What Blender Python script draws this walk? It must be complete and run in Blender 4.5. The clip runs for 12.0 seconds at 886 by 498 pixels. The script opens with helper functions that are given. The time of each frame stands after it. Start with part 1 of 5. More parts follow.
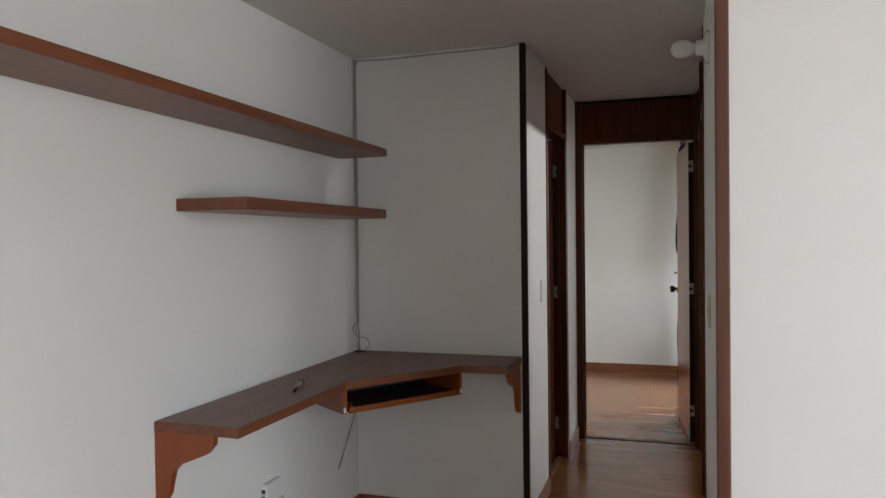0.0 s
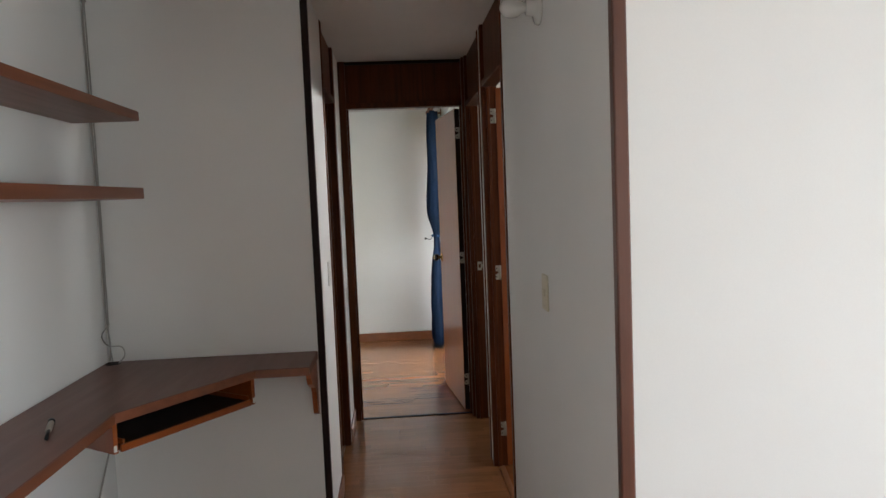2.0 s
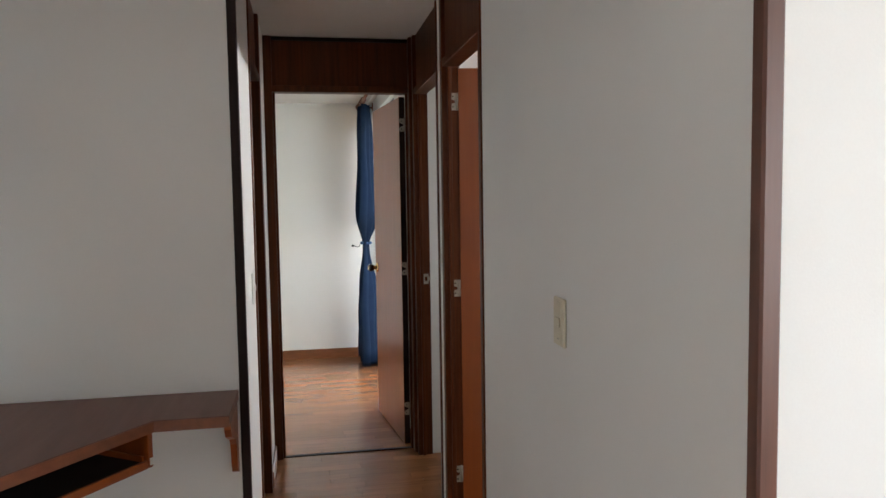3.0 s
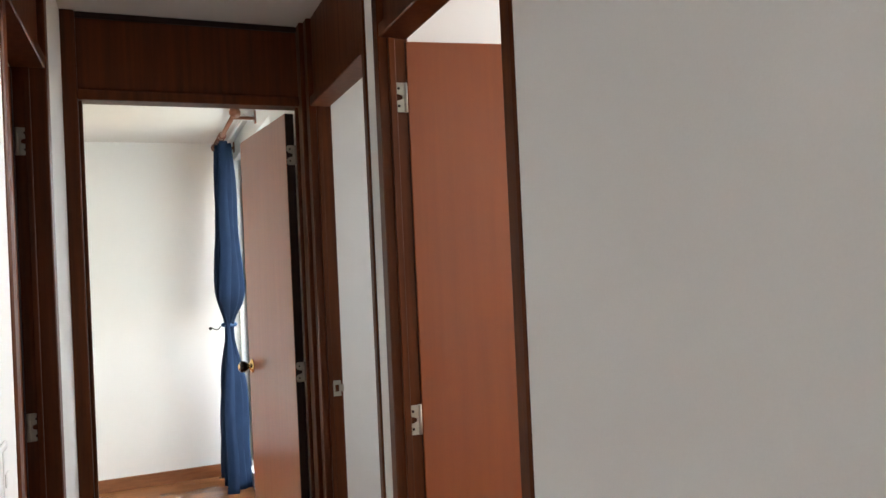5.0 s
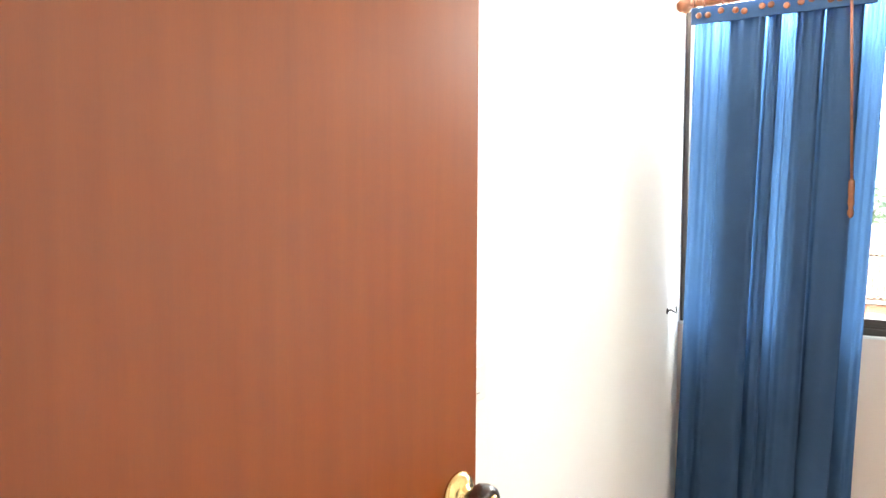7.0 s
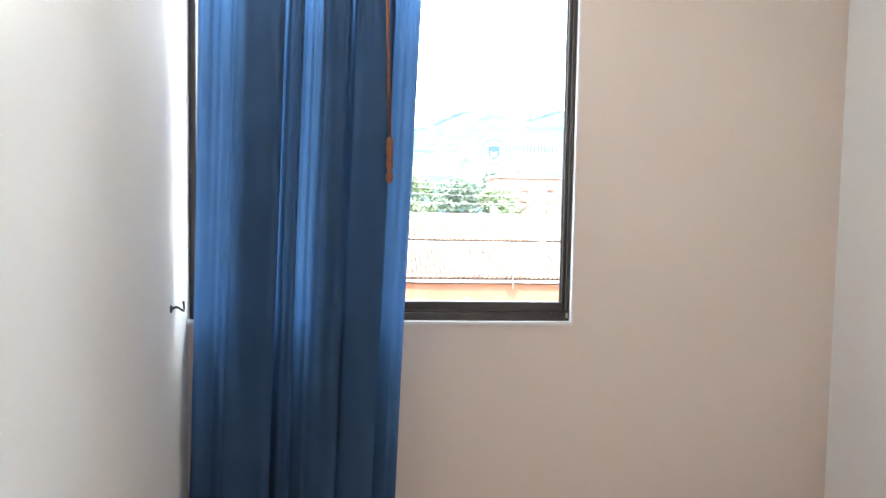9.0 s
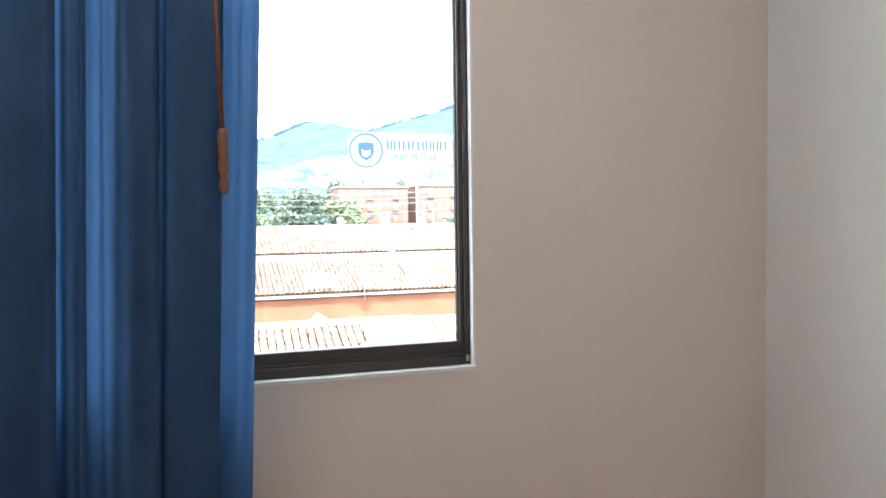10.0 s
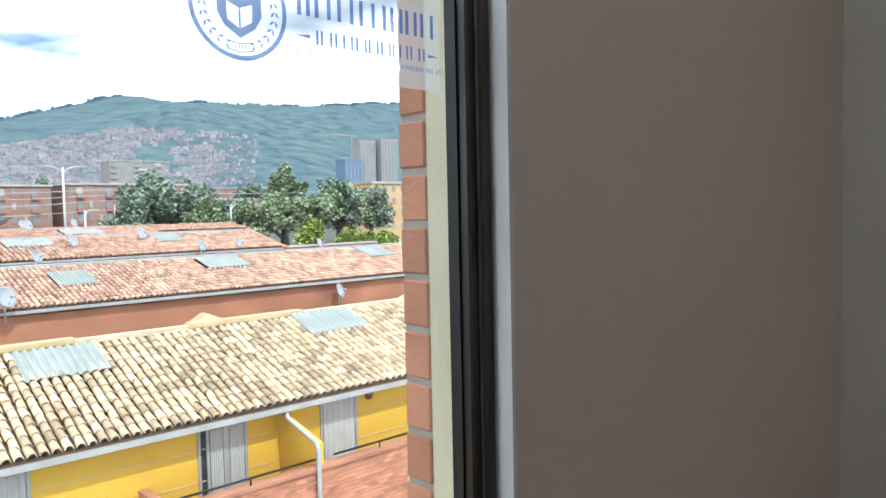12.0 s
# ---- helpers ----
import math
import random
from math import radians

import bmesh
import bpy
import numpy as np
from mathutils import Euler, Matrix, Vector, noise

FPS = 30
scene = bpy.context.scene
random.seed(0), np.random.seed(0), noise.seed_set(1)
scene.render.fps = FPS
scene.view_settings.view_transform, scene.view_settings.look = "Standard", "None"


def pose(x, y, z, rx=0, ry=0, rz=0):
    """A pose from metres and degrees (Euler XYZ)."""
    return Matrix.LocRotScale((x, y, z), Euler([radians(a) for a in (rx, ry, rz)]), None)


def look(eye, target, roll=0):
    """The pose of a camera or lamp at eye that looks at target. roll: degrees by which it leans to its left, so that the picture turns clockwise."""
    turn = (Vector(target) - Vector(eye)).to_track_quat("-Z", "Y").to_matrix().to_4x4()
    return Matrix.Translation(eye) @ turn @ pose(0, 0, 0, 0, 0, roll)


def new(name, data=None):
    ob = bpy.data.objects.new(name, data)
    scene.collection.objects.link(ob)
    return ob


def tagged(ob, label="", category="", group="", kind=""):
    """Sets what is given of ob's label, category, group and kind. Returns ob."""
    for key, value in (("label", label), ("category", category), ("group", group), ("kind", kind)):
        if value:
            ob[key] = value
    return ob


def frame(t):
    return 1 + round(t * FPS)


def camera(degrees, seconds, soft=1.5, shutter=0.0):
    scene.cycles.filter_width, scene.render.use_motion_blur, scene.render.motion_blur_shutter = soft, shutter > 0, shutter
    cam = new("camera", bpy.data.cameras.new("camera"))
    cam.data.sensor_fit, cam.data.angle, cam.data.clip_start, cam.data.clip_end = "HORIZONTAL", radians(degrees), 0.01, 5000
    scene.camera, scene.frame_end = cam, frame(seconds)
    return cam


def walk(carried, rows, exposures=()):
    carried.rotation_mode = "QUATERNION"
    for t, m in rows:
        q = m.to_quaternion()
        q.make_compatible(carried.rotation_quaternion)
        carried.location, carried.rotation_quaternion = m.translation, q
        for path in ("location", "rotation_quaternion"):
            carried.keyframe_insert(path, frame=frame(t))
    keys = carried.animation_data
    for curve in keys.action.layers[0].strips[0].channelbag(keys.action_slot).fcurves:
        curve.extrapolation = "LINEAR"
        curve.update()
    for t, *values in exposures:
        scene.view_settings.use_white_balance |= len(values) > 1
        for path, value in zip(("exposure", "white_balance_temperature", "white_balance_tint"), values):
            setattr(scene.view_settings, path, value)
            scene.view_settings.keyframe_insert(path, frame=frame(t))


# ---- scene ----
LENS = 62.3
cam = camera(LENS, 12.0)
PATH = [
    (0, (0.158, 0.209, 1.422), (-0.473, 2.107, 1.389), -0.7),
    (0.5, (-0.088, 0.169, 1.418), (-0.432, 2.131, 1.238), 0.3),
    (1, (-0.207, 0.175, 1.425), (-0.456, 2.148, 1.213), 0.6),
    (1.5, (-0.246, 0.271, 1.504), (-0.248, 2.263, 1.322), -1.0),
    (2, (-0.244, 0.56, 1.494), (-0.119, 2.551, 1.339), -2.3),
    (2.5, (-0.306, 0.869, 1.444), (-0.126, 2.856, 1.307), -1.9),
    (2.7, (-0.351, 1.005, 1.461), (-0.081, 2.982, 1.327), -1.7),
    (4.3, (-0.396, 2.151, 1.459), (0.113, 4.075, 1.263), 0.3),
    (4.5, (-0.402, 2.282, 1.476), (0.165, 4.196, 1.343), -1.3),
    (5, (-0.329, 2.635, 1.475), (0.416, 4.491, 1.489), -2.6),
    (5.5, (-0.291, 3.017, 1.434), (0.794, 4.697, 1.45), -1.8),
    (6, (-0.22, 3.34, 1.405), (1.09, 4.847, 1.288), -0.6),
    (6.5, (0.015, 3.641, 1.358), (1.348, 5.128, 1.248), 1.0),
    (7, (0.019, 3.803, 1.403), (1.725, 4.841, 1.297), 0.3),
    (7.5, (0.124, 3.938, 1.385), (2.037, 4.500, 1.268), 0.8),
    (9.5, (0.943, 3.933, 1.331), (2.904, 3.559, 1.219), 0.1),
    (10, (1.219, 3.92, 1.344), (3.129, 3.334, 1.248), -0.8),
    (10.5, (1.535, 3.908, 1.352), (3.396, 3.182, 1.255), -0.7),
    (11, (1.838, 3.938, 1.359), (3.632, 3.06, 1.271), -1.3),
    (11.5, (2.102, 3.923, 1.355), (3.778, 2.837, 1.256), -1.3),
    (12, (2.351, 3.855, 1.339), (3.826, 2.508, 1.229), -1.2),
]
EXPOSURES = [(0.0, 1.15, 6500, 10), (1.5, 1.25, 6500, 10), (2.5, 1.5, 6500, 10), (4.3, 2.3, 6500, 10), (5.0, 2.4, 6500, 10), (6.0, 2.65, 6500, 10), (6.5, 3.05, 6600, 7),
             (7.0, 3.15, 6700, 6), (7.5, 3.05, 6550, 7), (9.5, 1.9, 6150, 9), (10.5, 1.4, 6150, 9), (11.0, 1.0, 6100, 9), (11.5, 0.5, 6050, 8), (12.0, 0.2, 6050, 7.5)]
walk(cam, [(t, look(eye, aim, roll)) for t, eye, aim, roll in PATH], EXPOSURES)

# ---- world, sun, daylight ----
SUN_ELEV, SUN_AZ = radians(52), radians(172)      # azimuth from +x towards +y
world = bpy.data.worlds.new("world")
scene.world = world
world.use_nodes = True
wn = world.node_tree
sky = wn.nodes.new("ShaderNodeTexSky")
sky.sky_type, sky.sun_disc = "NISHITA", False
sky.sun_elevation, sky.sun_rotation = SUN_ELEV, math.pi / 2 - SUN_AZ
sky.altitude, sky.air_density, sky.dust_density, sky.ozone_density = 2600, 1.2, 3.0, 1.0
# thin broken cloud over the sky
wtc = wn.nodes.new("ShaderNodeTexCoord")
wmap = wn.nodes.new("ShaderNodeMapping")
wmap.inputs["Scale"].default_value = (1.6, 1.6, 6.0)
wno = wn.nodes.new("ShaderNodeTexNoise")
wno.inputs["Scale"].default_value, wno.inputs["Detail"].default_value = 2.2, 6
wra = wn.nodes.new("ShaderNodeValToRGB")
wra.color_ramp.elements[0].position, wra.color_ramp.elements[1].position = 0.36, 0.56
wmx = wn.nodes.new("ShaderNodeMix")
wmx.data_type = "RGBA"
wmx.inputs["B"].default_value = (20.0, 20.5, 21.5, 1)
wn.links.new(wtc.outputs["Generated"], wmap.inputs["Vector"])
wn.links.new(wmap.outputs["Vector"], wno.inputs["Vector"])
wn.links.new(wno.outputs["Fac"], wra.inputs["Fac"])
wn.links.new(wra.outputs["Color"], wmx.inputs["Factor"])
wn.links.new(sky.outputs["Color"], wmx.inputs["A"])
bg = wn.nodes["Background"]
bg.inputs["Strength"].default_value = 0.14
wn.links.new(wmx.outputs["Result"], bg.inputs["Color"])

sun_data = bpy.data.lights.new("sun", "SUN")
sun_data.energy, sun_data.angle, sun_data.color = 3.2, radians(0.6), (1.0, 0.97, 0.92)
sun = new("sun", sun_data)
sun.matrix_world = look((0, 0, 20), (-math.cos(SUN_AZ) * math.cos(SUN_ELEV), -math.sin(SUN_AZ) * math.cos(SUN_ELEV), 20 - math.sin(SUN_ELEV)))


def window_light(name, eye, aim, w, h, power, color=(0.9, 0.96, 1.0), spread=180):
    d = bpy.data.lights.new(name, "AREA")
    d.shape, d.size, d.size_y, d.energy, d.color = "RECTANGLE", w, h, power, color
    d.spread = radians(spread)
    o = new(name, d)
    o.matrix_world = look(eye, aim)
    return o


window_light("daylight_study", (3.06, -0.1, 1.4), (-1.3, 1.9, 1.25), 1.85, 1.75, 28, (0.80, 0.92, 1.0))
# side room's window is unseen: lamp added to brighten its white lining
window_light("assumed_side_room_daylight", (1.78, 4.95, 1.55), (0.3, 5.0, 1.1), 0.5, 0.7, 1.3, (0.95, 0.98, 1.0))
window_light("daylight_far_room", (0.44, 6.86, 1.2), (-3.0, 6.95, 0.9), 1.1, 2.0, 3.1, (0.82, 0.97, 0.97))
window_light("daylight_bedroom", (2.90, 3.92, 2.215), (-0.6, 3.95, 1.3), 1.0, 0.16, 12, (0.95, 0.96, 0.96), 110)

# ---- materials ----
def mat(name, color, rough=0.6, metal=0.0, var=0.06, scale=6.0, fine=120.0, bump=0.1, bump_scale=None, stretch=(1, 1, 1),
        color2=None, spec=0.5, coat=0.0, island=0.0, obj_random=0.0, dist=0.002, rough_var=0.08):
    """Two-scale noise over a base colour, with fine relief."""
    m = bpy.data.materials.new(name)
    m.use_nodes = True
    nt = m.node_tree
    b = nt.nodes["Principled BSDF"]
    tc = nt.nodes.new("ShaderNodeTexCoord")
    geo = nt.nodes.new("ShaderNodeNewGeometry")
    mp = nt.nodes.new("ShaderNodeMapping")
    mp.inputs["Scale"].default_value = stretch
    nt.links.new(geo.outputs["Position"], mp.inputs["Vector"])
    n1 = nt.nodes.new("ShaderNodeTexNoise")
    n1.inputs["Scale"].default_value, n1.inputs["Detail"].default_value = scale, 4
    n2 = nt.nodes.new("ShaderNodeTexNoise")
    n2.inputs["Scale"].default_value, n2.inputs["Detail"].default_value = fine, 3
    for n in (n1, n2):
        nt.links.new(mp.outputs["Vector"], n.inputs["Vector"])
    c = Vector(color)
    c2 = Vector(color2) if color2 else c * (1 - 2.2 * var)
    mx = nt.nodes.new("ShaderNodeMix")
    mx.data_type = "RGBA"
    mx.inputs["A"].default_value = (*(c * (1 + var)), 1)
    mx.inputs["B"].default_value = (*c2, 1)
    ad = nt.nodes.new("ShaderNodeMath")
    ad.operation = "MULTIPLY_ADD"
    nt.links.new(n1.outputs["Fac"], ad.inputs[0])
    ad.inputs[1].default_value = 1.7
    ad.inputs[2].default_value = -0.6
    ad2 = nt.nodes.new("ShaderNodeMath")
    ad2.operation, ad2.use_clamp = "MULTIPLY_ADD", True
    nt.links.new(n2.outputs["Fac"], ad2.inputs[0])
    ad2.inputs[1].default_value = 0.5
    nt.links.new(ad.outputs[0], ad2.inputs[2])
    nt.links.new(ad2.outputs[0], mx.inputs["Factor"])
    out = mx.outputs["Result"]
    if island or obj_random:
        hs = nt.nodes.new("ShaderNodeHueSaturation")
        src = geo.outputs["Random Per Island"]
        if obj_random:
            src = nt.nodes.new("ShaderNodeObjectInfo").outputs["Random"]
        k = obj_random or island
        mr = nt.nodes.new("ShaderNodeMapRange")
        mr.inputs["To Min"].default_value, mr.inputs["To Max"].default_value = 1 - k, 1 + k
        nt.links.new(src, mr.inputs["Value"])
        nt.links.new(mr.outputs["Result"], hs.inputs["Value"])
        nt.links.new(out, hs.inputs["Color"])
        out = hs.outputs["Color"]
    nt.links.new(out, b.inputs["Base Color"])
    rr = nt.nodes.new("ShaderNodeMapRange")
    rr.inputs["To Min"].default_value, rr.inputs["To Max"].default_value = max(0.02, rough - rough_var), min(1, rough + rough_var)
    nt.links.new(n1.outputs["Fac"], rr.inputs["Value"])
    nt.links.new(rr.outputs["Result"], b.inputs["Roughness"])
    b.inputs["Metallic"].default_value = metal
    b.inputs["Specular IOR Level"].default_value = spec
    b.inputs["Coat Weight"].default_value = coat
    b.inputs["Coat Roughness"].default_value = 0.25
    if bump:
        bp = nt.nodes.new("ShaderNodeBump")
        bp.inputs["Strength"].default_value, bp.inputs["Distance"].default_value = bump, dist
        nt.links.new(n2.outputs["Fac"], bp.inputs["Height"])
        nt.links.new(bp.outputs["Normal"], b.inputs["Normal"])
    return m


def wood(name, light, dark, along=(1, 1, 0.06), rough=0.4, coat=0.15, obj_random=0.0, island=0.0, scale=9.0, spec=0.5):
    """Streaky veneer: noise stretched along the grain, with pores."""
    return mat(name, light, rough, 0, 0.05, scale, 170.0, 0.06, None, along, dark, spec, coat, island, obj_random, 0.001, 0.06)


M_WALL = mat("wall_paint", (0.83, 0.825, 0.80), 0.75, 0, 0.025, 1.3, 260, 0.12, spec=0.3)
# warm copy of the wall paint: bounced light put into the window wall's colour
M_WALL_BOUNCE = mat("bounce_warmed_paint", (0.80, 0.69, 0.605), 0.75, 0, 0.025, 1.3, 260, 0.12, spec=0.3)
M_CEIL = mat("ceiling_paint", (0.72, 0.70, 0.67), 0.85, 0, 0.03, 1.6, 180, 0.25, spec=0.2)
M_REVEAL = mat("reveal_paint", (0.80, 0.80, 0.79), 0.55, 0, 0.03, 5, 200, 0.1)
M_LAM = mat("mahogany_laminate", (0.272, 0.064, 0.0110), 0.30, 0, 0.05, 9.0, 170.0, 0.012, None, (5, 5, 0.22), (0.240, 0.054, 0.0095), 0.5, 0.15, 0, 0, 0.001, 0.03)
M_LAM_H = wood("desk_laminate", (0.165, 0.062, 0.040), (0.132, 0.049, 0.032), (3, 0.3, 3), 0.40, 0.05)
M_SHELF = wood("shelf_laminate", (0.215, 0.070, 0.029), (0.135, 0.043, 0.020), (4, 0.25, 4), 0.42, 0.1)
M_FRAME = wood("stained_frame_wood", (0.115, 0.029, 0.0062), (0.052, 0.0128, 0.0034), (6, 6, 0.25), 0.42, 0.0, spec=0.16)
M_DARK = wood("dark_trim_wood", (0.028, 0.012, 0.009), (0.014, 0.007, 0.006), (6, 6, 0.3), 0.6, 0.0, spec=0.2)
M_TRIM = wood("corner_trim_wood", (0.145, 0.052, 0.030), (0.085, 0.030, 0.018), (6, 6, 0.25), 0.4)
M_BASE = wood("baseboard_wood", (0.28, 0.105, 0.042), (0.19, 0.068, 0.027), (1.2, 1.2, 8), 0.35, 0.2)
M_FLOOR = wood("parquet_wood", (0.31, 0.132, 0.055), (0.225, 0.092, 0.037), (0.5, 5.0, 5), 0.22, 0.3, obj_random=0.13)
M_FLOOR_I = wood("parquet_wood_field", (0.31, 0.132, 0.055), (0.225, 0.092, 0.037), (0.5, 5.0, 5), 0.22, 0.3, island=0.13)
M_SCREED = mat("dark_joint", (0.06, 0.035, 0.02), 0.8)
M_BLACK = mat("near_black_finish", (0.02, 0.012, 0.010), 0.7)
M_STEEL = mat("worn_steel", (0.40, 0.37, 0.31), 0.42, 0.6, 0.1, 30, 300, 0.05)
M_BRASS = mat("brass", (0.80, 0.56, 0.24), 0.22, 1.0, 0.05, 30, 300, 0.02)
M_KNOB = mat("dark_turned_wood", (0.035, 0.012, 0.008), 0.25, 0, 0.1, 30, 200, 0.03, coat=0.5)
M_CREAM = mat("cream_plastic", (0.66, 0.61, 0.47), 0.4, 0, 0.03, 20, 200, 0.02)
M_WHITE = mat("white_plastic", (0.78, 0.78, 0.76), 0.35, 0, 0.03, 20, 200, 0.02)
M_CERAM = mat("white_ceramic", (0.75, 0.74, 0.70), 0.2, 0, 0.03, 20, 200, 0.0, coat=0.4)
M_CABLE = mat("grey_cable", (0.38, 0.36, 0.33), 0.55, 0, 0.06, 30, 200, 0.0)
M_FRM_AL = mat("bronze_aluminium", (0.062, 0.051, 0.047), 0.42, 0.5, 0.1, 12, 200, 0.03)
M_RUBBER = mat("black_rubber", (0.012, 0.012, 0.012), 0.6)
M_IRON = mat("black_iron", (0.015, 0.013, 0.014), 0.4, 0.4)
M_RODWOOD = wood("curtain_rod_wood", (0.25, 0.085, 0.035), (0.16, 0.05, 0.022), (4, 0.4, 4), 0.4, 0.1)
M_RENDER = mat("cream_render", (0.74, 0.69, 0.50), 0.85, 0, 0.07, 9, 160, 0.4, dist=0.003)
M_BRICK = mat("fired_brick", (0.60, 0.28, 0.175), 0.9, 0, 0.12, 14, 130, 0.5, obj_random=0.14, dist=0.003)
M_BRICKW = mat("brick_masonry", (0.44, 0.20, 0.115), 0.9, 0, 0.16, 1.2, 14, 0.3, dist=0.01)
M_BRICKP = mat("parapet_brick", (0.46, 0.20, 0.12), 0.9, 0, 0.14, 6, 60, 0.4, island=0.3, dist=0.004)
M_MORTAR = mat("mortar", (0.42, 0.40, 0.34), 0.95, 0, 0.08, 12, 160, 0.6, dist=0.003)


def fabric(name, base, through_color, fac):
    m = mat(name, base, 0.85, 0, 0.08, 10, 420, 0.25, spec=0.15)
    nt = m.node_tree
    b = nt.nodes["Principled BSDF"]
    tr = nt.nodes.new("ShaderNodeBsdfTranslucent")
    tr.inputs["Color"].default_value = (*through_color, 1)
    ms = nt.nodes.new("ShaderNodeMixShader")
    ms.inputs["Fac"].default_value = fac
    nt.links.new(b.outputs[0], ms.inputs[1])
    nt.links.new(tr.outputs[0], ms.inputs[2])
    nt.links.new(ms.outputs[0], nt.nodes["Material Output"].inputs["Surface"])
    return m


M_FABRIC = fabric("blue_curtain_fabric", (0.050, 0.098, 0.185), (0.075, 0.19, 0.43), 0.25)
# same blue cloth with the far room's shade in its colour, layers less see-through
M_FABRIC_SHADED = fabric("gathered_shaded_fabric", (0.010, 0.023, 0.055), (0.03, 0.08, 0.20), 0.03)


def glass_mat(name, tint=(1, 1, 1), gloss=0.06):
    m = bpy.data.materials.new(name)
    m.use_nodes = True
    nt = m.node_tree
    nt.nodes.remove(nt.nodes["Principled BSDF"])
    t = nt.nodes.new("ShaderNodeBsdfTransparent")
    t.inputs["Color"].default_value = (*tint, 1)
    g = nt.nodes.new("ShaderNodeBsdfGlossy")
    g.inputs["Roughness"].default_value = 0.02
    ms = nt.nodes.new("ShaderNodeMixShader")
    ms.inputs["Fac"].default_value = gloss
    nt.links.new(t.outputs[0], ms.inputs[1])
    nt.links.new(g.outputs[0], ms.inputs[2])
    nt.links.new(ms.outputs[0], nt.nodes["Material Output"].inputs["Surface"])
    return m


M_GLASS = glass_mat("window_glass", (0.97, 0.985, 0.98), 0.04)


def film_mat(name, color, clear):
    """A printed film: partly clear, partly diffuse."""
    m = bpy.data.materials.new(name)
    m.use_nodes = True
    nt = m.node_tree
    b = nt.nodes["Principled BSDF"]
    b.inputs["Base Color"].default_value = (*color, 1)
    b.inputs["Roughness"].default_value = 0.5
    tl = nt.nodes.new("ShaderNodeBsdfTranslucent")
    tl.inputs["Color"].default_value = (*color, 1)
    m1 = nt.nodes.new("ShaderNodeMixShader")
    m1.inputs["Fac"].default_value = 0.6
    nt.links.new(b.outputs[0], m1.inputs[1])
    nt.links.new(tl.outputs[0], m1.inputs[2])
    t = nt.nodes.new("ShaderNodeBsdfTransparent")
    ms = nt.nodes.new("ShaderNodeMixShader")
    ms.inputs["Fac"].default_value = clear
    nt.links.new(m1.outputs[0], ms.inputs[1])
    nt.links.new(t.outputs[0], ms.inputs[2])
    nt.links.new(ms.outputs[0], nt.nodes["Material Output"].inputs["Surface"])
    return m


M_FILM = film_mat("clear_sticker_film", (0.8, 0.86, 0.92), 0.5)
M_INK = film_mat("blue_print", (0.05, 0.19, 0.55), 0.22)

M_TILE = mat("roof_tile", (0.60, 0.47, 0.30), 0.9, 0, 0.14, 4.5, 34, 0.7, color2=(0.33, 0.23, 0.15), obj_random=0.42, dist=0.006)
M_TILE_I = mat("roof_tile_field", (0.60, 0.47, 0.30), 0.9, 0, 0.14, 4.5, 34, 0.7, color2=(0.33, 0.23, 0.15), island=0.42, dist=0.006)
M_TILE_R = mat("red_roof_tile_field", (0.55, 0.35, 0.25), 0.9, 0, 0.2, 1.8, 20, 0.5, color2=(0.32, 0.18, 0.13), island=0.38, dist=0.006)
M_YELLOW = mat("yellow_paint", (0.66, 0.40, 0.045), 0.8, 0, 0.06, 1.5, 40, 0.15)
M_GUTTER = mat("grey_gutter", (0.38, 0.38, 0.37), 0.5, 0.2, 0.1, 2, 30, 0.05)
M_FLASH = mat("ochre_flashing", (0.56, 0.42, 0.22), 0.8, 0, 0.12, 1.5, 30, 0.1)
M_CORR = mat("corrugated_sheet", (0.31, 0.345, 0.32), 0.5, 0.1, 0.12, 3, 30, 0.1)
M_SHEER = mat("white_sheer_curtain", (0.46, 0.45, 0.42), 0.9, 0, 0.06, 4, 60, 0.2)
# dark brown below the tiles, so the gaps between them read dark
M_UNDER = mat("dark_roof_slab", (0.10, 0.065, 0.045), 0.95, 0, 0.15, 2, 30, 0.2)
M_DISH = mat("dish_grey", (0.36, 0.38, 0.40), 0.5, 0.1, 0.05, 5, 50, 0.0)
M_ROOM = mat("dark_room", (0.03, 0.03, 0.035), 0.8)
M_PALEWIN = mat("pale_pane", (0.34, 0.38, 0.38), 0.15, 0, 0.1, 0.6, 20, 0.0, spec=0.8)
M_CONC = mat("concrete", (0.40, 0.39, 0.37), 0.9, 0, 0.1, 0.5, 8, 0.2)
M_ASPH = mat("asphalt_ground", (0.07, 0.075, 0.06), 0.95, 0, 0.2, 0.05, 0.6, 0.2)
# green and dark leaf colours are lightened: distance haze put into the base colour
M_LEAF = mat("tree_leaves", (0.27, 0.34, 0.19), 0.7, 0, 0.25, 0.5, 6, 0.2, island=0.4, dist=0.05)
M_LEAF_D = mat("dark_tree_leaves", (0.22, 0.29, 0.21), 0.7, 0, 0.25, 0.5, 6, 0.2, island=0.4, dist=0.05)
M_LEAF_L = mat("lime_tree_leaves", (0.26, 0.33, 0.06), 0.7, 0, 0.25, 0.5, 6, 0.2, island=0.35, dist=0.05)
M_BARK = mat("bark", (0.10, 0.075, 0.055), 0.95, 0, 0.2, 4, 40, 0.5, dist=0.02)
M_APT = mat("apartment_brick", (0.29, 0.165, 0.125), 0.9, 0, 0.1, 0.15, 2, 0.1)
M_OCHRE = mat("ochre_facade", (0.55, 0.36, 0.18), 0.9, 0, 0.08, 0.15, 2, 0.1)
M_PANE = mat("far_pane", (0.20, 0.24, 0.26), 0.2, 0, 0.1, 0.3, 2, 0.0, spec=0.7)
M_POLE = mat("galvanised_pole", (0.55, 0.56, 0.56), 0.5, 0.4, 0.05, 2, 20, 0.0)
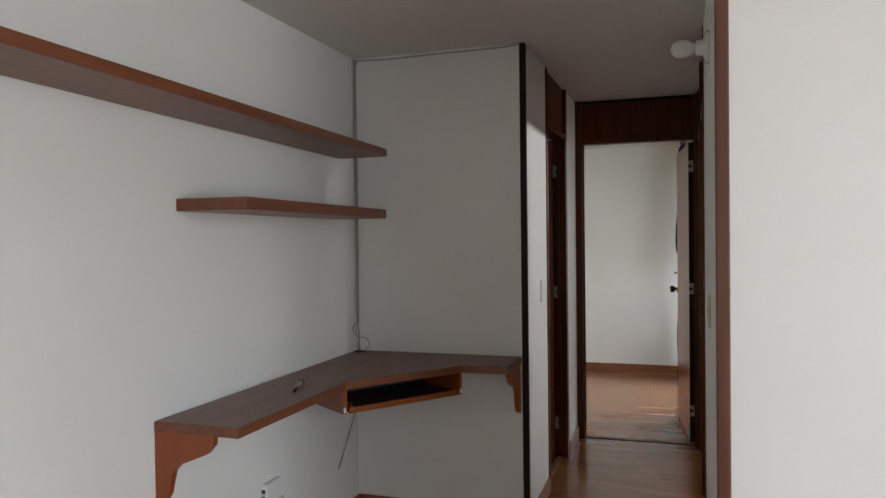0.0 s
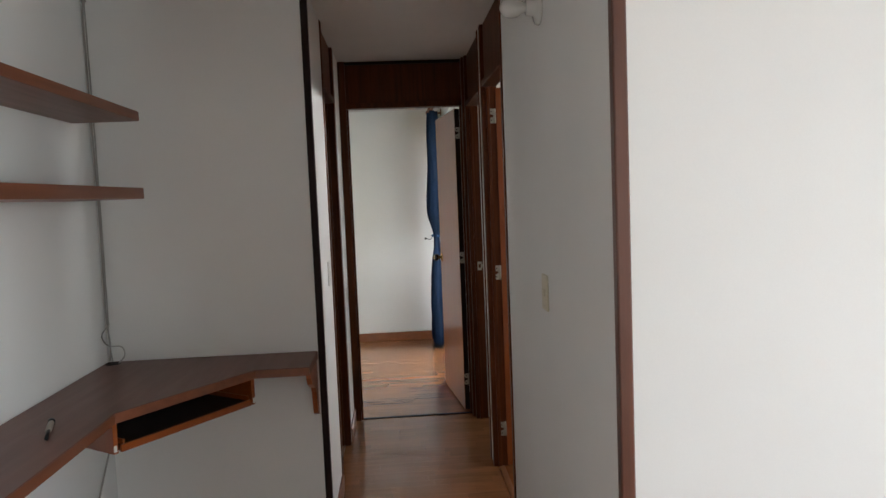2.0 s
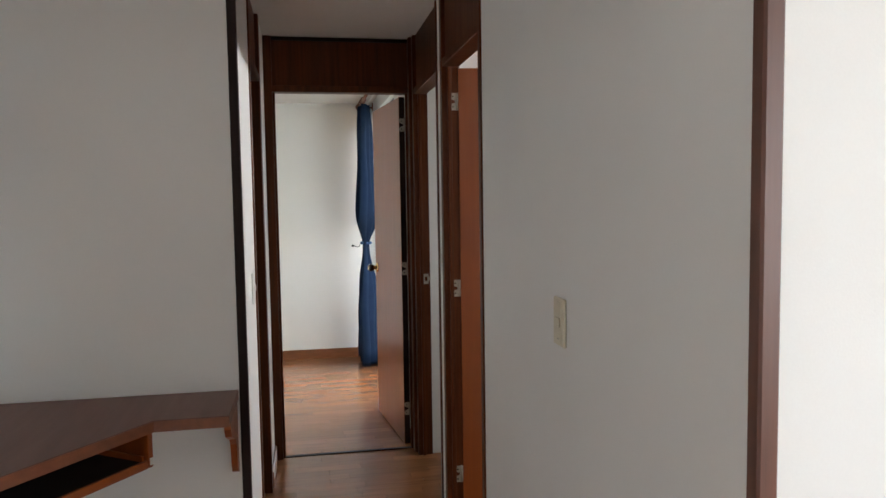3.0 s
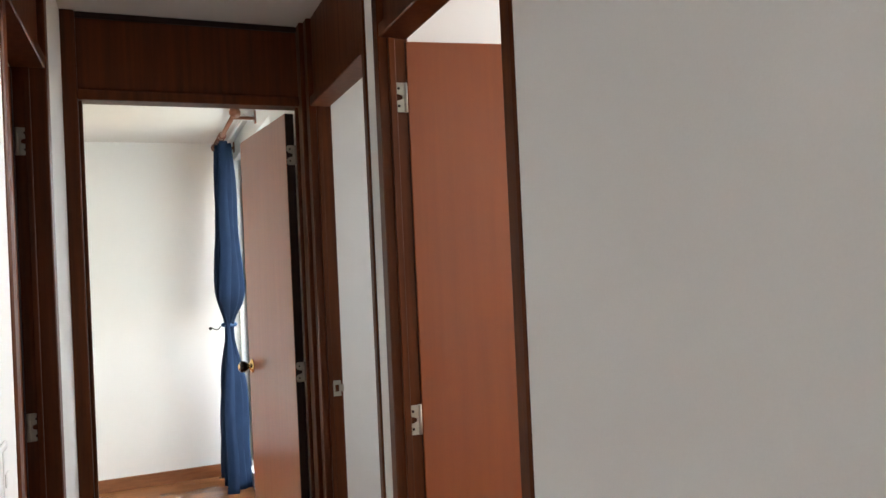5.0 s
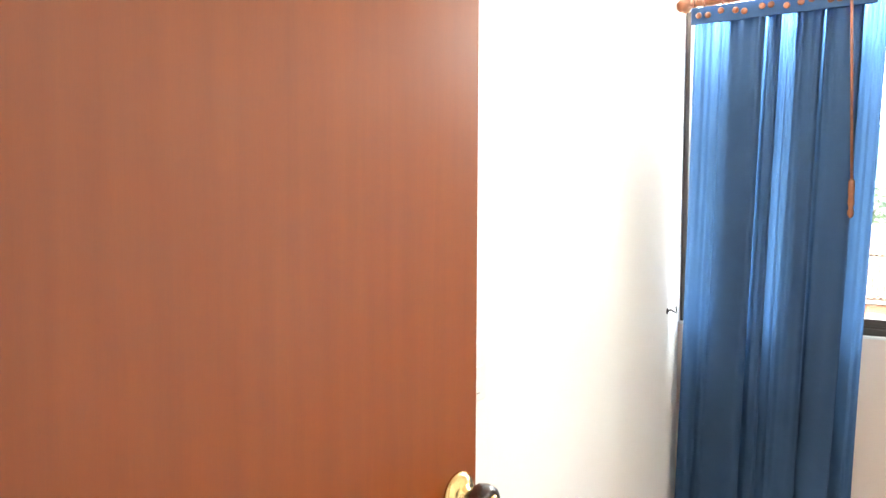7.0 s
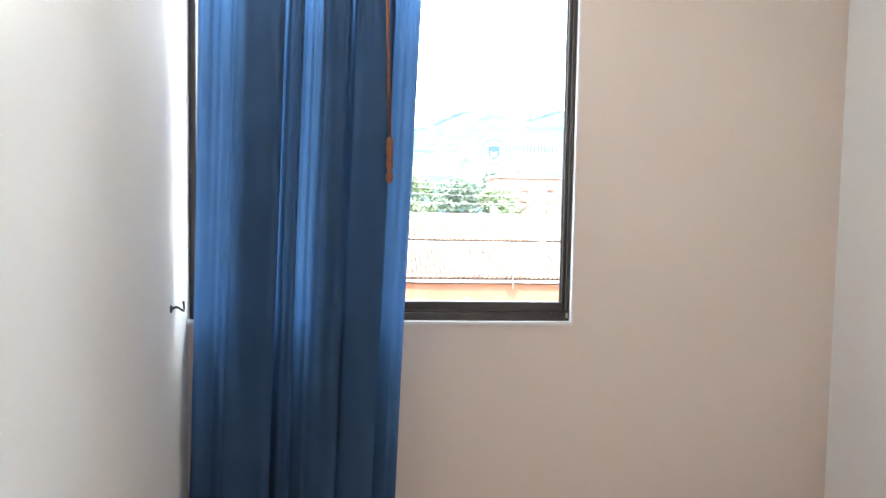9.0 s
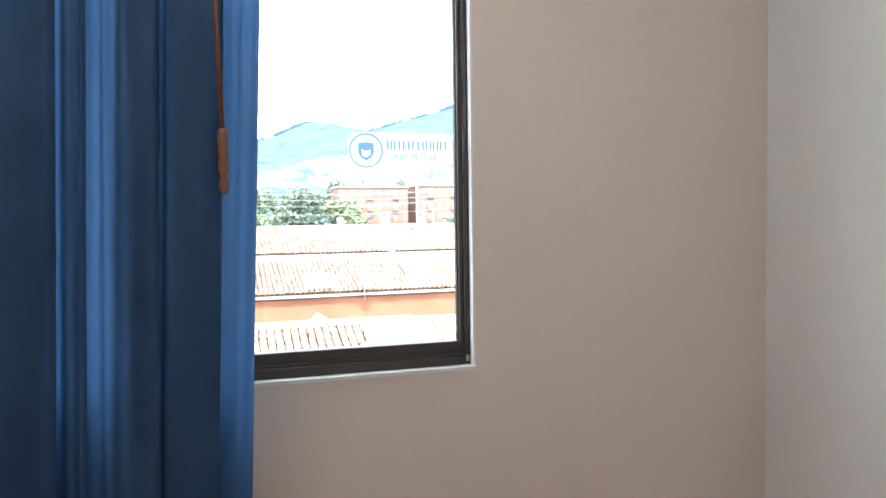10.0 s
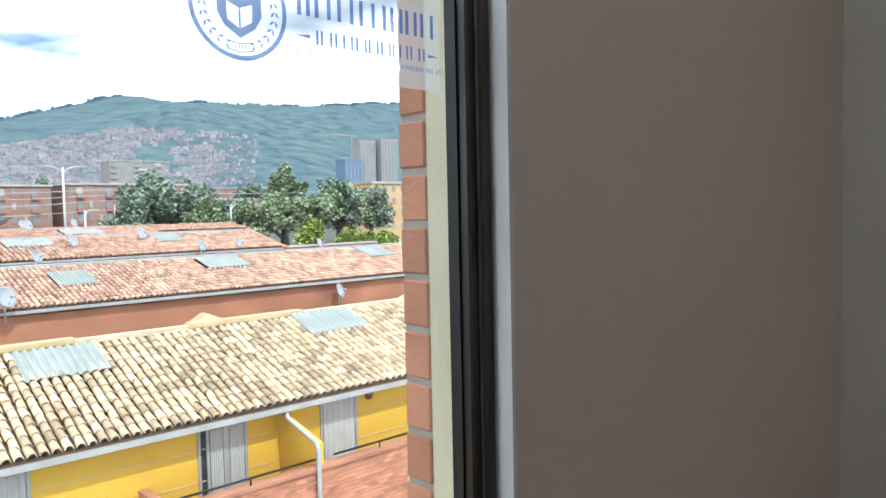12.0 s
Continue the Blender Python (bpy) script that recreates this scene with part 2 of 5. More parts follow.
M_TOWER = mat("pale_tower", (0.27, 0.25, 0.24), 0.9, 0, 0.06, 0.02, 0.4, 0.0)
M_BLUE = mat("blue_sheeting", (0.11, 0.18, 0.28), 0.8, 0, 0.1, 0.05, 0.5, 0.0)


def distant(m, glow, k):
    """Far backdrop: the air's haze painted as faint bluish emission over the surface's own colour."""
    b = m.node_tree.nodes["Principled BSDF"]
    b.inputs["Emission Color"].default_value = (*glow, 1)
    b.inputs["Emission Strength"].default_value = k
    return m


# hill and hillside houses carry the distance haze as bluish emission
M_HILL_HAZED = distant(mat("hazed_hill_forest", (0.085, 0.112, 0.078), 1.0, 0, 0.25, 0.03, 0.16, 0.0, color2=(0.008, 0.020, 0.020), spec=0.0), (0.34, 0.59, 1.0), 0.245)
M_TOWN_HAZED = distant(mat("hazed_hillside_houses", (0.22, 0.178, 0.155), 1.0, 0, 0.15, 0.02, 0.2, 0.0, island=0.55, spec=0.0), (0.40, 0.62, 0.95), 0.24)

# ---- mesh helpers ----
def bm_box(bm, x0, x1, y0, y1, z0, z1, bevel=0.0, seg=1):
    vs = [bm.verts.new((x, y, z)) for x in (x0, x1) for y in (y0, y1) for z in (z0, z1)]
    fs = [bm.faces.new([vs[i] for i in f]) for f in ((0, 1, 3, 2), (4, 6, 7, 5), (0, 4, 5, 1), (2, 3, 7, 6), (0, 2, 6, 4), (1, 5, 7, 3))]
    if bevel:
        es = list({e for f in fs for e in f.edges})
        bmesh.ops.bevel(bm, geom=es, offset=bevel, segments=seg, affect="EDGES", profile=0.5)
    return vs


def box(x0, x1, y0, y1, z0, z1, bevel=0.0, seg=1):
    bm = bmesh.new()
    bm_box(bm, x0, x1, y0, y1, z0, z1, bevel, seg)
    return bm


def boxes(*bs):
    bm = bmesh.new()
    for b in bs:
        bm_box(bm, *b)
    return bm


def lathe(profile, axis, at, n=24):
    """A turned shape: profile of (radius, distance along axis)."""
    bm = bmesh.new()
    q = Vector(axis).normalized().to_track_quat("Z", "Y").to_matrix()
    rings = []
    for r, h in profile:
        rings.append([bm.verts.new(Vector(at) + q @ Vector((r * math.cos(a), r * math.sin(a), h))) for a in [2 * math.pi * i / n for i in range(n)]])
    for a, b in zip(rings, rings[1:]):
        for i in range(n):
            bm.faces.new((a[i], a[(i + 1) % n], b[(i + 1) % n], b[i]))
    bm.faces.new(rings[0][::-1])
    bm.faces.new(rings[-1])
    for f in bm.faces:
        f.smooth = True
    return bm


def tube(points, r, n=8):
    """A round bar through the points."""
    bm = bmesh.new()
    pts = [Vector(p) for p in points]
    rings = []
    for i, p in enumerate(pts):
        d = (pts[min(i + 1, len(pts) - 1)] - pts[max(i - 1, 0)]).normalized()
        q = d.to_track_quat("Z", "Y").to_matrix()
        rings.append([bm.verts.new(p + q @ Vector((r * math.cos(a), r * math.sin(a), 0))) for a in [2 * math.pi * k / n for k in range(n)]])
    for a, b in zip(rings, rings[1:]):
        best = min(range(n), key=lambda s: sum((a[k].co - b[(k + s) % n].co).length for k in range(n)))
        for i in range(n):
            bm.faces.new((a[i], a[(i + 1) % n], b[(i + 1 + best) % n], b[(i + best) % n]))
    bm.faces.new(rings[0][::-1])
    bm.faces.new(rings[-1])
    for f in bm.faces:
        f.smooth = True
    return bm


def smooth_path(points, k=6):
    """Catmull-Rom through the points."""
    p = [Vector(q) for q in points]
    p = [2 * p[0] - p[1]] + p + [2 * p[-1] - p[-2]]
    out = []
    for i in range(1, len(p) - 2):
        for s in range(k):
            t = s / k
            out.append(0.5 * ((2 * p[i]) + (p[i + 1] - p[i - 1]) * t + (2 * p[i - 1] - 5 * p[i] + 4 * p[i + 1] - p[i + 2]) * t * t
                              + (3 * p[i] - p[i - 1] - 3 * p[i + 1] + p[i + 2]) * t ** 3))
    out.append(p[-2])
    return out


def prism(outline, z0, z1, bevel=0.0, plane="z", flip=None):
    """A flat outline given thickness along an axis."""
    def v3(a, b, h):
        return {"z": (a, b, h), "y": (a, h, b), "x": (h, a, b)}[plane]
    bm = bmesh.new()
    lo = [bm.verts.new(v3(a, b, z0)) for a, b in outline]
    hi = [bm.verts.new(v3(a, b, z1)) for a, b in outline]
    n = len(lo)
    bm.faces.new(lo[::-1])
    bm.faces.new(hi)
    for i in range(n):
        bm.faces.new((lo[i], lo[(i + 1) % n], hi[(i + 1) % n], hi[i]))
    bmesh.ops.recalc_face_normals(bm, faces=bm.faces)
    if bevel:
        bmesh.ops.bevel(bm, geom=list(bm.edges), offset=bevel, segments=1, affect="EDGES")
    return bm


def mesh_of(name, bm, material):
    me = bpy.data.meshes.new(name)
    bmesh.ops.recalc_face_normals(bm, faces=bm.faces)
    bm.to_mesh(me)
    bm.free()
    me.materials.append(material)
    return me


def world_loc(ob):
    v = Vector((0, 0, 0))
    while ob:
        v += ob.location
        ob = ob.parent
    return v


def part(name, bm, material, parent=None, label=""):
    """One mesh object, given in world places, under a thing or a part."""
    if parent:
        bm.transform(Matrix.Translation(-world_loc(parent)))
    ob = new(name, mesh_of(name, bm, material))
    ob.parent = parent
    return tagged(ob, label)


def thing(name, at, label, category, group=""):
    ob = new(name)
    ob.empty_display_size = 0.1
    ob.location = at
    return tagged(ob, label, category, group)


def structure(name, bm, material, label, category):
    return tagged(part(name, bm, material), label, category, kind="structure")
# ---- large structure ----
XL, XC1, XC2 = -1.48, -0.575, 0.235       # study's long wall, corridor's two walls
YB, YR, YC = 3.69, 2.105, 5.36            # desk wall, end of the corridor's wall, far room's front
ZC, ZC2 = 2.35, 2.325                     # ceilings
XW, BN, BF = 2.80, 2.55, 4.465            # bedroom: window wall, its two side walls
DOOR = 2.03

structure("floor", boxes((-1.7, 3.02, -1.4, 8.2, -0.12, -0.012), (3.02, 3.25, -1.4, 2.16, -0.12, -0.012)), M_SCREED, "wooden strip floor in warm brown tones", "floor")
structure("ceiling", boxes((-1.7, 3.02, -1.4, 5.38, ZC, ZC + 0.1), (3.02, 3.25, -1.4, 2.16, ZC, ZC + 0.1)), M_CEIL, "plain off-white painted ceiling", "ceiling")
structure("ceiling_far", box(-1.7, 0.4, 5.38, 8.2, ZC2, ZC2 + 0.12), M_CEIL, "plain off-white ceiling of the far room", "ceiling")
structure("wall_west", box(-1.6, XL, -1.4, 8.2, -0.1, 2.5), M_WALL, "off-white painted wall with shelves", "wall")
structure("wall_desk", box(XL, XC1 - 0.001, YB, YB + 0.09, -0.1, 2.5), M_WALL, "off-white painted wall behind the corner desk", "wall")
structure("wall_corridor_left", boxes((XC1 - 0.08, XC1, YB + 0.001, 4.225, -0.1, 2.5), (XC1 - 0.08, XC1, 4.945, YC, -0.1, 2.5)), M_WALL,
          "off-white corridor wall with a door opening", "wall")
structure("wall_corridor_right", box(XC2, XC2 + 0.07, 4.448, 4.53, -0.1, 2.5), M_WALL, "narrow off-white wall strip between two door frames", "wall")
structure("wall_between", prism([(XC2, YR), (3.1, YR), (3.1, BN - 0.02), (XC2 + 0.05, BN - 0.02), (XC2 + 0.05, 3.69), (XC2, 3.69)], -0.1, 2.5), M_WALL,
          "thick off-white wall between study and bedroom", "wall")
structure("wall_bedroom_near", prism([(XC2 + 0.05, BN - 0.02), (XW, BN - 0.02), (XW, BN), (XC2 + 0.07, BN), (XC2 + 0.07, 3.69), (XC2 + 0.05, 3.69)], -0.1, 2.5), M_WALL,
          "off-white plaster skin of the bedroom wall", "wall")
structure("wall_bedroom_far", box(XC2 + 0.07, 3.0, BF, BF + 0.08, -0.1, 2.5), M_WALL, "off-white bedroom wall behind the open door", "wall")
structure("wall_far_front", boxes((XL, -0.577, YC, YC + 0.08, -0.1, 2.5), (0.262, 1.8, YC, YC + 0.08, -0.1, 2.5)), M_WALL, "off-white wall beside the far doorway", "wall")
structure("wall_far_end", box(XL, 0.5, 8.0, 8.1, -0.1, 2.5), M_WALL, "off-white end wall of the far room", "wall")
structure("wall_far_window", boxes((0.25, 0.45, YC + 0.08, 6.3, -0.1, 2.5), (0.25, 0.45, 7.95, 8.0, -0.1, 2.5), (0.25, 0.45, 6.3, 7.95, 2.2, 2.5), (0.25, 0.45, 6.3, 7.95, -0.1, 0.1)),
          M_WALL, "off-white wall with a tall window", "wall")
# the window opening here is unseen, made for the added lamp
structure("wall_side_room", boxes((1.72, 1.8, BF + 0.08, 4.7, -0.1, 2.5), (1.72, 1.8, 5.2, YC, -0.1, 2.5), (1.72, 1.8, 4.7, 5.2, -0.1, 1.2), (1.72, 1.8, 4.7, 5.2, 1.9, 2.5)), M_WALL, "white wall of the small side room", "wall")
structure("wall_study_back", box(-1.6, 3.3, -1.3, -1.2, -0.1, 2.5), M_WALL, "plain off-white wall", "wall")
structure("wall_study_east", boxes((3.1, 3.25, -1.2, -1.05, -0.1, 2.5), (3.1, 3.25, 0.85, YR, -0.1, 2.5), (3.1, 3.25, -1.05, 0.85, -0.1, 0.5), (3.1, 3.25, -1.05, 0.85, 2.3, 2.5)), M_WALL,
          "off-white wall with the study's wide window", "wall")
# bedroom window wall: inner plaster skin, outer masonry set back at the jamb
WY0, WY1, WZ0, WZ1 = 3.362, BF, 0.99, 2.32
structure("wall_window", boxes((XW, XW + 0.055, BN, WY0, -0.1, 2.5), (XW, XW + 0.055, WY0, WY1, -0.1, WZ0), (XW, XW + 0.055, WY0, WY1, WZ1, 2.5)),
          M_WALL_BOUNCE, "off-white wall with the bedroom window, warm bounced light in its colour", "wall")
structure("outer_render", boxes((XW + 0.057, 2.968, 1.6, 3.313, -7.6, 4.0), (XW + 0.057, 2.968, 3.313, 4.6, -7.6, 0.975), (XW + 0.057, 2.968, 3.313, 4.6, 2.38, 4.0), (XW + 0.057, 2.968, 4.52, 4.7, 0.975, 2.38)),
          M_RENDER, "cream rendered outer window reveal", "wall")
structure("outer_mortar", box(2.969, 3.0137, 1.6, 3.3115, -7.6, 4.0), M_MORTAR, "mortar joints of the brick facade", "wall")

# window reveal: white plaster edge round the opening
structure("window_reveal", boxes((XW - 0.003, XW + 0.056, WY0 - 0.001, WY0 + 0.004, WZ0, WZ1), (XW - 0.008, XW + 0.056, WY0 - 0.001, WY1, WZ0 - 0.004, WZ0 + 0.004)), M_REVEAL,
          "white painted window edge", "trim")


def baseboard(name, x0, x1, y0, y1):
    return structure(name, box(x0, x1, y0, y1, 0.0, 0.085, 0.004), M_BASE, "reddish brown wooden baseboard", "baseboard")


baseboard("baseboard", XL, XL + 0.014, -1.2, YB - 0.014)
baseboard("baseboard.001", XL, XC1 + 0.012, YB - 0.014, YB)
baseboard("baseboard.002", XC1, XC1 + 0.012, YB, 4.222)
baseboard("baseboard.003", XC1, XC1 + 0.012, 4.948, 5.355)
baseboard("baseboard.004", XC2 - 0.012, XC2, YR + 0.024, 3.688)
baseboard("baseboard.005", XL, 0.25, 7.986, 8.0)
baseboard("baseboard.006", XL, XL + 0.014, YC + 0.08, 7.986)
baseboard("baseboard.007", 0.27, 3.1, YR - 0.014, YR)
baseboard("baseboard.008", XC2 + 0.07, XW, BF - 0.014, BF)
baseboard("baseboard.009", XW - 0.014, XW, BN + 0.014, BF - 0.014)
baseboard("baseboard.010", XC2 + 0.07, XW, BN, BN + 0.014)

structure("trim", box(XC1 - 0.026, XC1 + 0.003, YB - 0.006, YB + 0.02, 0.088, ZC, 0.003), M_DARK, "dark wooden corner bead beside the desk wall", "trim")
structure("trim.001", box(XC2 - 0.010, XC2 + 0.022, YR - 0.008, YR + 0.022, 0.0, ZC, 0.004), M_TRIM, "reddish wooden corner bead down the wall end", "trim")
structure("threshold", box(-0.575, XC2 + 0.02, 5.385, 5.41, -0.012, 0.004), M_DARK, "dark metal floor strip in the doorway", "trim")
structure("threshold.001", box(XC1 - 0.06, XC1 - 0.03, 4.26, 4.89, -0.012, 0.006), M_BASE, "pale wooden floor strip in the doorway", "trim")
structure("threshold.002", box(XC2 + 0.02, XC2 + 0.05, 3.725, 4.4, -0.012, 0.006), M_BASE, "pale wooden floor strip in the doorway", "trim")

# ---- doors ----
def hinge(x, y, z, dx, dy, parent, h=0.075):
    """A butterfly hinge: two leaves with notched outline round a barrel."""
    hg = part("hinge", tube([(x, y, z - h / 2), (x, y, z + h / 2)], 0.0055, 10), M_STEEL, parent, "worn steel hinge")
    # jamb leaf, notched like a butterfly, lying on the jamb (its plane spans dx and z)
    w = 0.032
    o = [(0, -h / 2), (w * 0.85, -h / 2), (w, -h * 0.42), (w, -h * 0.22), (w * 0.8, -h * 0.13), (w * 0.32, -h * 0.07), (w * 0.25, 0), (w * 0.32, h * 0.07), (w * 0.8, h * 0.13), (w, h * 0.22), (w, h * 0.42), (w * 0.85, h / 2), (0, h / 2)]
    bm = bmesh.new()
    d = Vector((dx, dy, 0))
    nrm = Vector((-dy, dx, 0)) * 0.0015
    lo = [bm.verts.new(Vector((x, y, z)) + d * a + Vector((0, 0, b)) - nrm) for a, b in o]
    hi = [bm.verts.new(Vector((x, y, z)) + d * a + Vector((0, 0, b)) + nrm) for a, b in o]
    bm.faces.new(lo)
    bm.faces.new(hi[::-1])
    for i in range(len(o)):
        bm.faces.new((lo[i], hi[i], hi[(i + 1) % len(o)], lo[(i + 1) % len(o)]))
    part("hinge_leaf", bm, M_STEEL, hg)
    for s in (-0.3, 0.3):
        c = Vector((x, y, z + s * h)) + d * w * 0.6
        part("screw", lathe([(0.0035, -0.003), (0.0035, 0.003)], (-dy, dx, 0), c, 8), M_DARK, hg)
    return hg


def strike(x, y, z, parent):
    """A strike plate on a jamb face that looks towards -y."""
    bm = bmesh.new()
    for b in ((x - 0.014, x + 0.014, y - 0.0025, y, z + 0.012, z + 0.028), (x - 0.014, x + 0.014, y - 0.0025, y, z - 0.028, z - 0.012),
              (x - 0.014, x - 0.007, y - 0.0025, y, z - 0.012, z + 0.012), (x + 0.007, x + 0.014, y - 0.0025, y, z - 0.012, z + 0.012)):
        bm_box(bm, *b)
    sp = part("strike_plate", bm, M_STEEL, parent, "worn steel strike plate")
    part("strike_lip", box(x + 0.014, x + 0.024, y - 0.003, y + 0.004, z - 0.012, z + 0.012), M_STEEL, sp)
    return sp


def door_frame(name, at, posts, lintel, panel, stops, label):
    f = thing(name, at, label, "door frame")
    f["kind"] = "structure"
    for p in posts:
        part("jamb", box(*p, 0.003), M_FRAME, f)
    part("lintel", box(*lintel, 0.003), M_FRAME, f)
    part("transom_panel", box(*panel), M_FRAME, f, "stained wooden panel up to the ceiling")
    for s in stops:
        part("door_stop", box(*s, 0.002), M_FRAME, f)
    return f


def knob(parent, c, n, key=True):
    """Round door knob: brass rose, neck, dark turned grip with a brass lock face."""
    c, n = Vector(c), Vector(n).normalized()
    k = part("rose", lathe([(0.033, 0), (0.033, 0.003), (0.029, 0.007), (0.020, 0.012), (0.013, 0.016), (0.011, 0.026)], n, c), M_BRASS, parent, "polished brass rose")
    g = part("grip", lathe([(0.012, 0.022), (0.018, 0.026), (0.025, 0.036), (0.0265, 0.046), (0.024, 0.056), (0.017, 0.061), (0.015, 0.0605)], n, c), M_KNOB, k, "dark turned wooden grip")
    part("lock_face", lathe([(0.0145, 0.059), (0.0145, 0.063), (0.010, 0.0645), (0.009, 0.063)], n, c), M_BRASS, k, "brass lock face")
    return k


def door_leaf(name, hx, hy, ang, length, z0, z1, thick, label, knob_side, knob_d):
    """A flush door leaf turned about its hinge line; ang: direction of the leaf in degrees from +x."""
    d = thing(name, (hx, hy, z0), label, "door")
    u = Vector((math.cos(radians(ang)), math.sin(radians(ang)), 0))
    w = Vector((-u.y, u.x, 0))
    bm = box(0, length, 0, thick, z0, z1, 0.0025)
    m = Matrix.Translation((hx, hy, 0)) @ Matrix.Rotation(radians(ang), 4, "Z")
    bm.transform(m)
    part("panel", bm, M_LAM, d)
    # strip over the raw edge: the jamb's shade put into a dark colour
    bm = box(-0.0018, 0.0, 0.001, thick - 0.001, z0 + 0.002, z1 - 0.002)
    bm.transform(m)
    part("shaded_hinge_edge", bm, M_DARK, d, "raw hinge edge coloured dark for the jamb's shade")
    for s in knob_side:
        c = Vector((hx, hy, 1.0)) + u * knob_d + w * (thick if s > 0 else 0)
        knob(d, c, w * s)
    return d


# bedroom door on the corridor's right wall
fb = door_frame("door_1", (0.27, 4.05, 0), [(XC2 - 0.006, XC2 + 0.075, 3.69, 3.727, 0, ZC), (XC2 - 0.006, XC2 + 0.075, 4.405, 4.448, 0, ZC)],
                (XC2 - 0.004, XC2 + 0.073, 3.727, 4.405, DOOR, DOOR + 0.035), (XC2 + 0.012, XC2 + 0.03, 3.727, 4.405, DOOR + 0.035, ZC),
                [(XC2 + 0.018, XC2 + 0.036, 4.393, 4.405, 0, DOOR), (XC2 + 0.018, XC2 + 0.036, 3.727, 3.739, 0, DOOR)],
                "stained wooden door frame with a transom panel")
for z in (1.879, 1.057, 0.209):
    hinge(0.296, 4.4, z, -1, 0, fb)
strike(0.275, 3.727, 1.0, fb)
door_leaf("bedroom_door", 0.302, 4.401, -8.3, 0.650, 0.008, DOOR - 0.006, 0.034,
          "reddish mahogany flush door standing open into bedroom", (-1, 1), 0.607)

# small side room's doorway
fd = door_frame("door_2", (0.27, 4.9, 0), [(XC2 - 0.006, XC2 + 0.073, 4.53, 4.56, 0, ZC), (XC2 - 0.006, XC2 + 0.073, 5.257, 5.31, 0, ZC)],
                (XC2 - 0.004, XC2 + 0.07, 4.56, 5.257, DOOR, DOOR + 0.035), (XC2 + 0.012, XC2 + 0.03, 4.56, 5.257, DOOR + 0.035, ZC),
                [(XC2 + 0.018, XC2 + 0.034, 5.245, 5.257, 0, DOOR)], "stained wooden door frame of the small side room")
strike(0.283, 5.245, 1.009, fd)
structure("side_room_lining", boxes((0.312, 0.62, 5.275, 5.355, 0, 2.34), (0.62, 1.715, 5.29, 5.355, 0, 2.34)), M_REVEAL, "white painted lining of the small side room", "wall")

# far room's door
fc = door_frame("door_3", (-0.17, 5.38, 0), [(XC1 - 0.002, -0.53, 5.355, 5.445, 0, ZC), (0.214, 0.262, 5.312, 5.445, 0, ZC)],
                (-0.53, 0.214, 5.358, 5.442, 2.05, 2.085), (-0.53, 0.214, 5.375, 5.395, 2.085, ZC),
                [(-0.53, -0.518, 5.385, 5.40, 0, 2.05), (0.202, 0.214, 5.385, 5.40, 0, 2.05)], "stained wooden door frame with a transom panel")
part("cornice", box(-0.53, 0.214, 5.362, 5.376, ZC - 0.022, ZC - 0.002, 0.002), M_DARK, fc)
for z in (1.88, 1.05, 0.22):
    hinge(0.206, 5.4455, z, -1, 0, fc)
door_leaf("far_room_door", 0.206, 5.45, 96.5, 0.735, 0.008, 2.04, 0.034, "reddish mahogany flush door standing open", (1, -1), 0.675)

# bathroom door on the corridor's left wall
fe = door_frame("door_4", (-0.61, 4.58, 0), [(XC1 - 0.082, XC1 + 0.006, 4.225, 4.27, 0, ZC), (XC1 - 0.082, XC1 + 0.006, 4.885, 4.945, 0, ZC)],
                (XC1 - 0.08, XC1 + 0.004, 4.27, 4.885, DOOR, DOOR + 0.035), (XC1 - 0.03, XC1 - 0.012, 4.27, 4.885, DOOR + 0.035, ZC),
                [(XC1 - 0.05, XC1 - 0.035, 4.873, 4.885, 0, DOOR), (XC1 - 0.05, XC1 - 0.035, 4.27, 4.282, 0, DOOR)], "stained wooden door frame with a transom panel")
for z in (1.83, 1.06, 0.22):
    hinge(XC1 - 0.07, 4.882, z, 1, 0, fe)
door_leaf("side_door", XC1 - 0.078, 4.884, 183, 0.6, 0.008, DOOR - 0.006, 0.034, "dark mahogany flush door standing open", (1, -1), 0.54)

# ---- study: corner desk ----
DZ = 0.838
desk = thing("corner_desk", (-1.15, 3.2, 0.55), "reddish brown laminate corner desk fixed to walls", "desk")
part("desktop", prism([(XL + 0.002, 2.15), (-1.162, 2.15), (-1.158, 2.895), (-0.812, 3.388), (-0.604, 3.388), (-0.604, YB - 0.002), (XL + 0.002, YB - 0.002)],
                      DZ - 0.034, DZ, 0.002), M_LAM_H, desk)
part("edge_band", prism([(XL + 0.004, 2.1485), (-1.1605, 2.1485), (-1.1565, 2.894), (-0.8115, 3.3865), (-0.6035, 3.3865), (-0.6035, 3.395), (-0.816, 3.395), (-1.164, 2.898), (-1.168, 2.156), (XL + 0.004, 2.156)],
                        DZ - 0.033, DZ - 0.002), M_SHELF, desk, "reddish wooden edge band")


def bracket(parent, wall_pt, along, y, t):
    """Scrolled bracket: outline in the plane of 'along' and z, from the wall outwards."""
    top = DZ - 0.034
    o = [(0, top), (0.225, top), (0.222, top - 0.03), (0.195, top - 0.06), (0.14, top - 0.083), (0.095, top - 0.10), (0.07, top - 0.125), (0.06, top - 0.16),
         (0.052, top - 0.20), (0.036, top - 0.225), (0.008, top - 0.238), (0, top - 0.235)]
    if along == "x":
        bm = prism([(wall_pt + a, b) for a, b in o], y, y + t, 0, "y")
    else:
        bm = prism([(wall_pt - a, b) for a, b in o], y, y + t, 0, "x")
    return part("bracket", bm, M_LAM, parent, "scrolled wooden bracket")


bracket(desk, XL + 0.002, "x", 2.152, 0.022)
bracket(desk, YB - 0.008, "y", -0.628, 0.02)
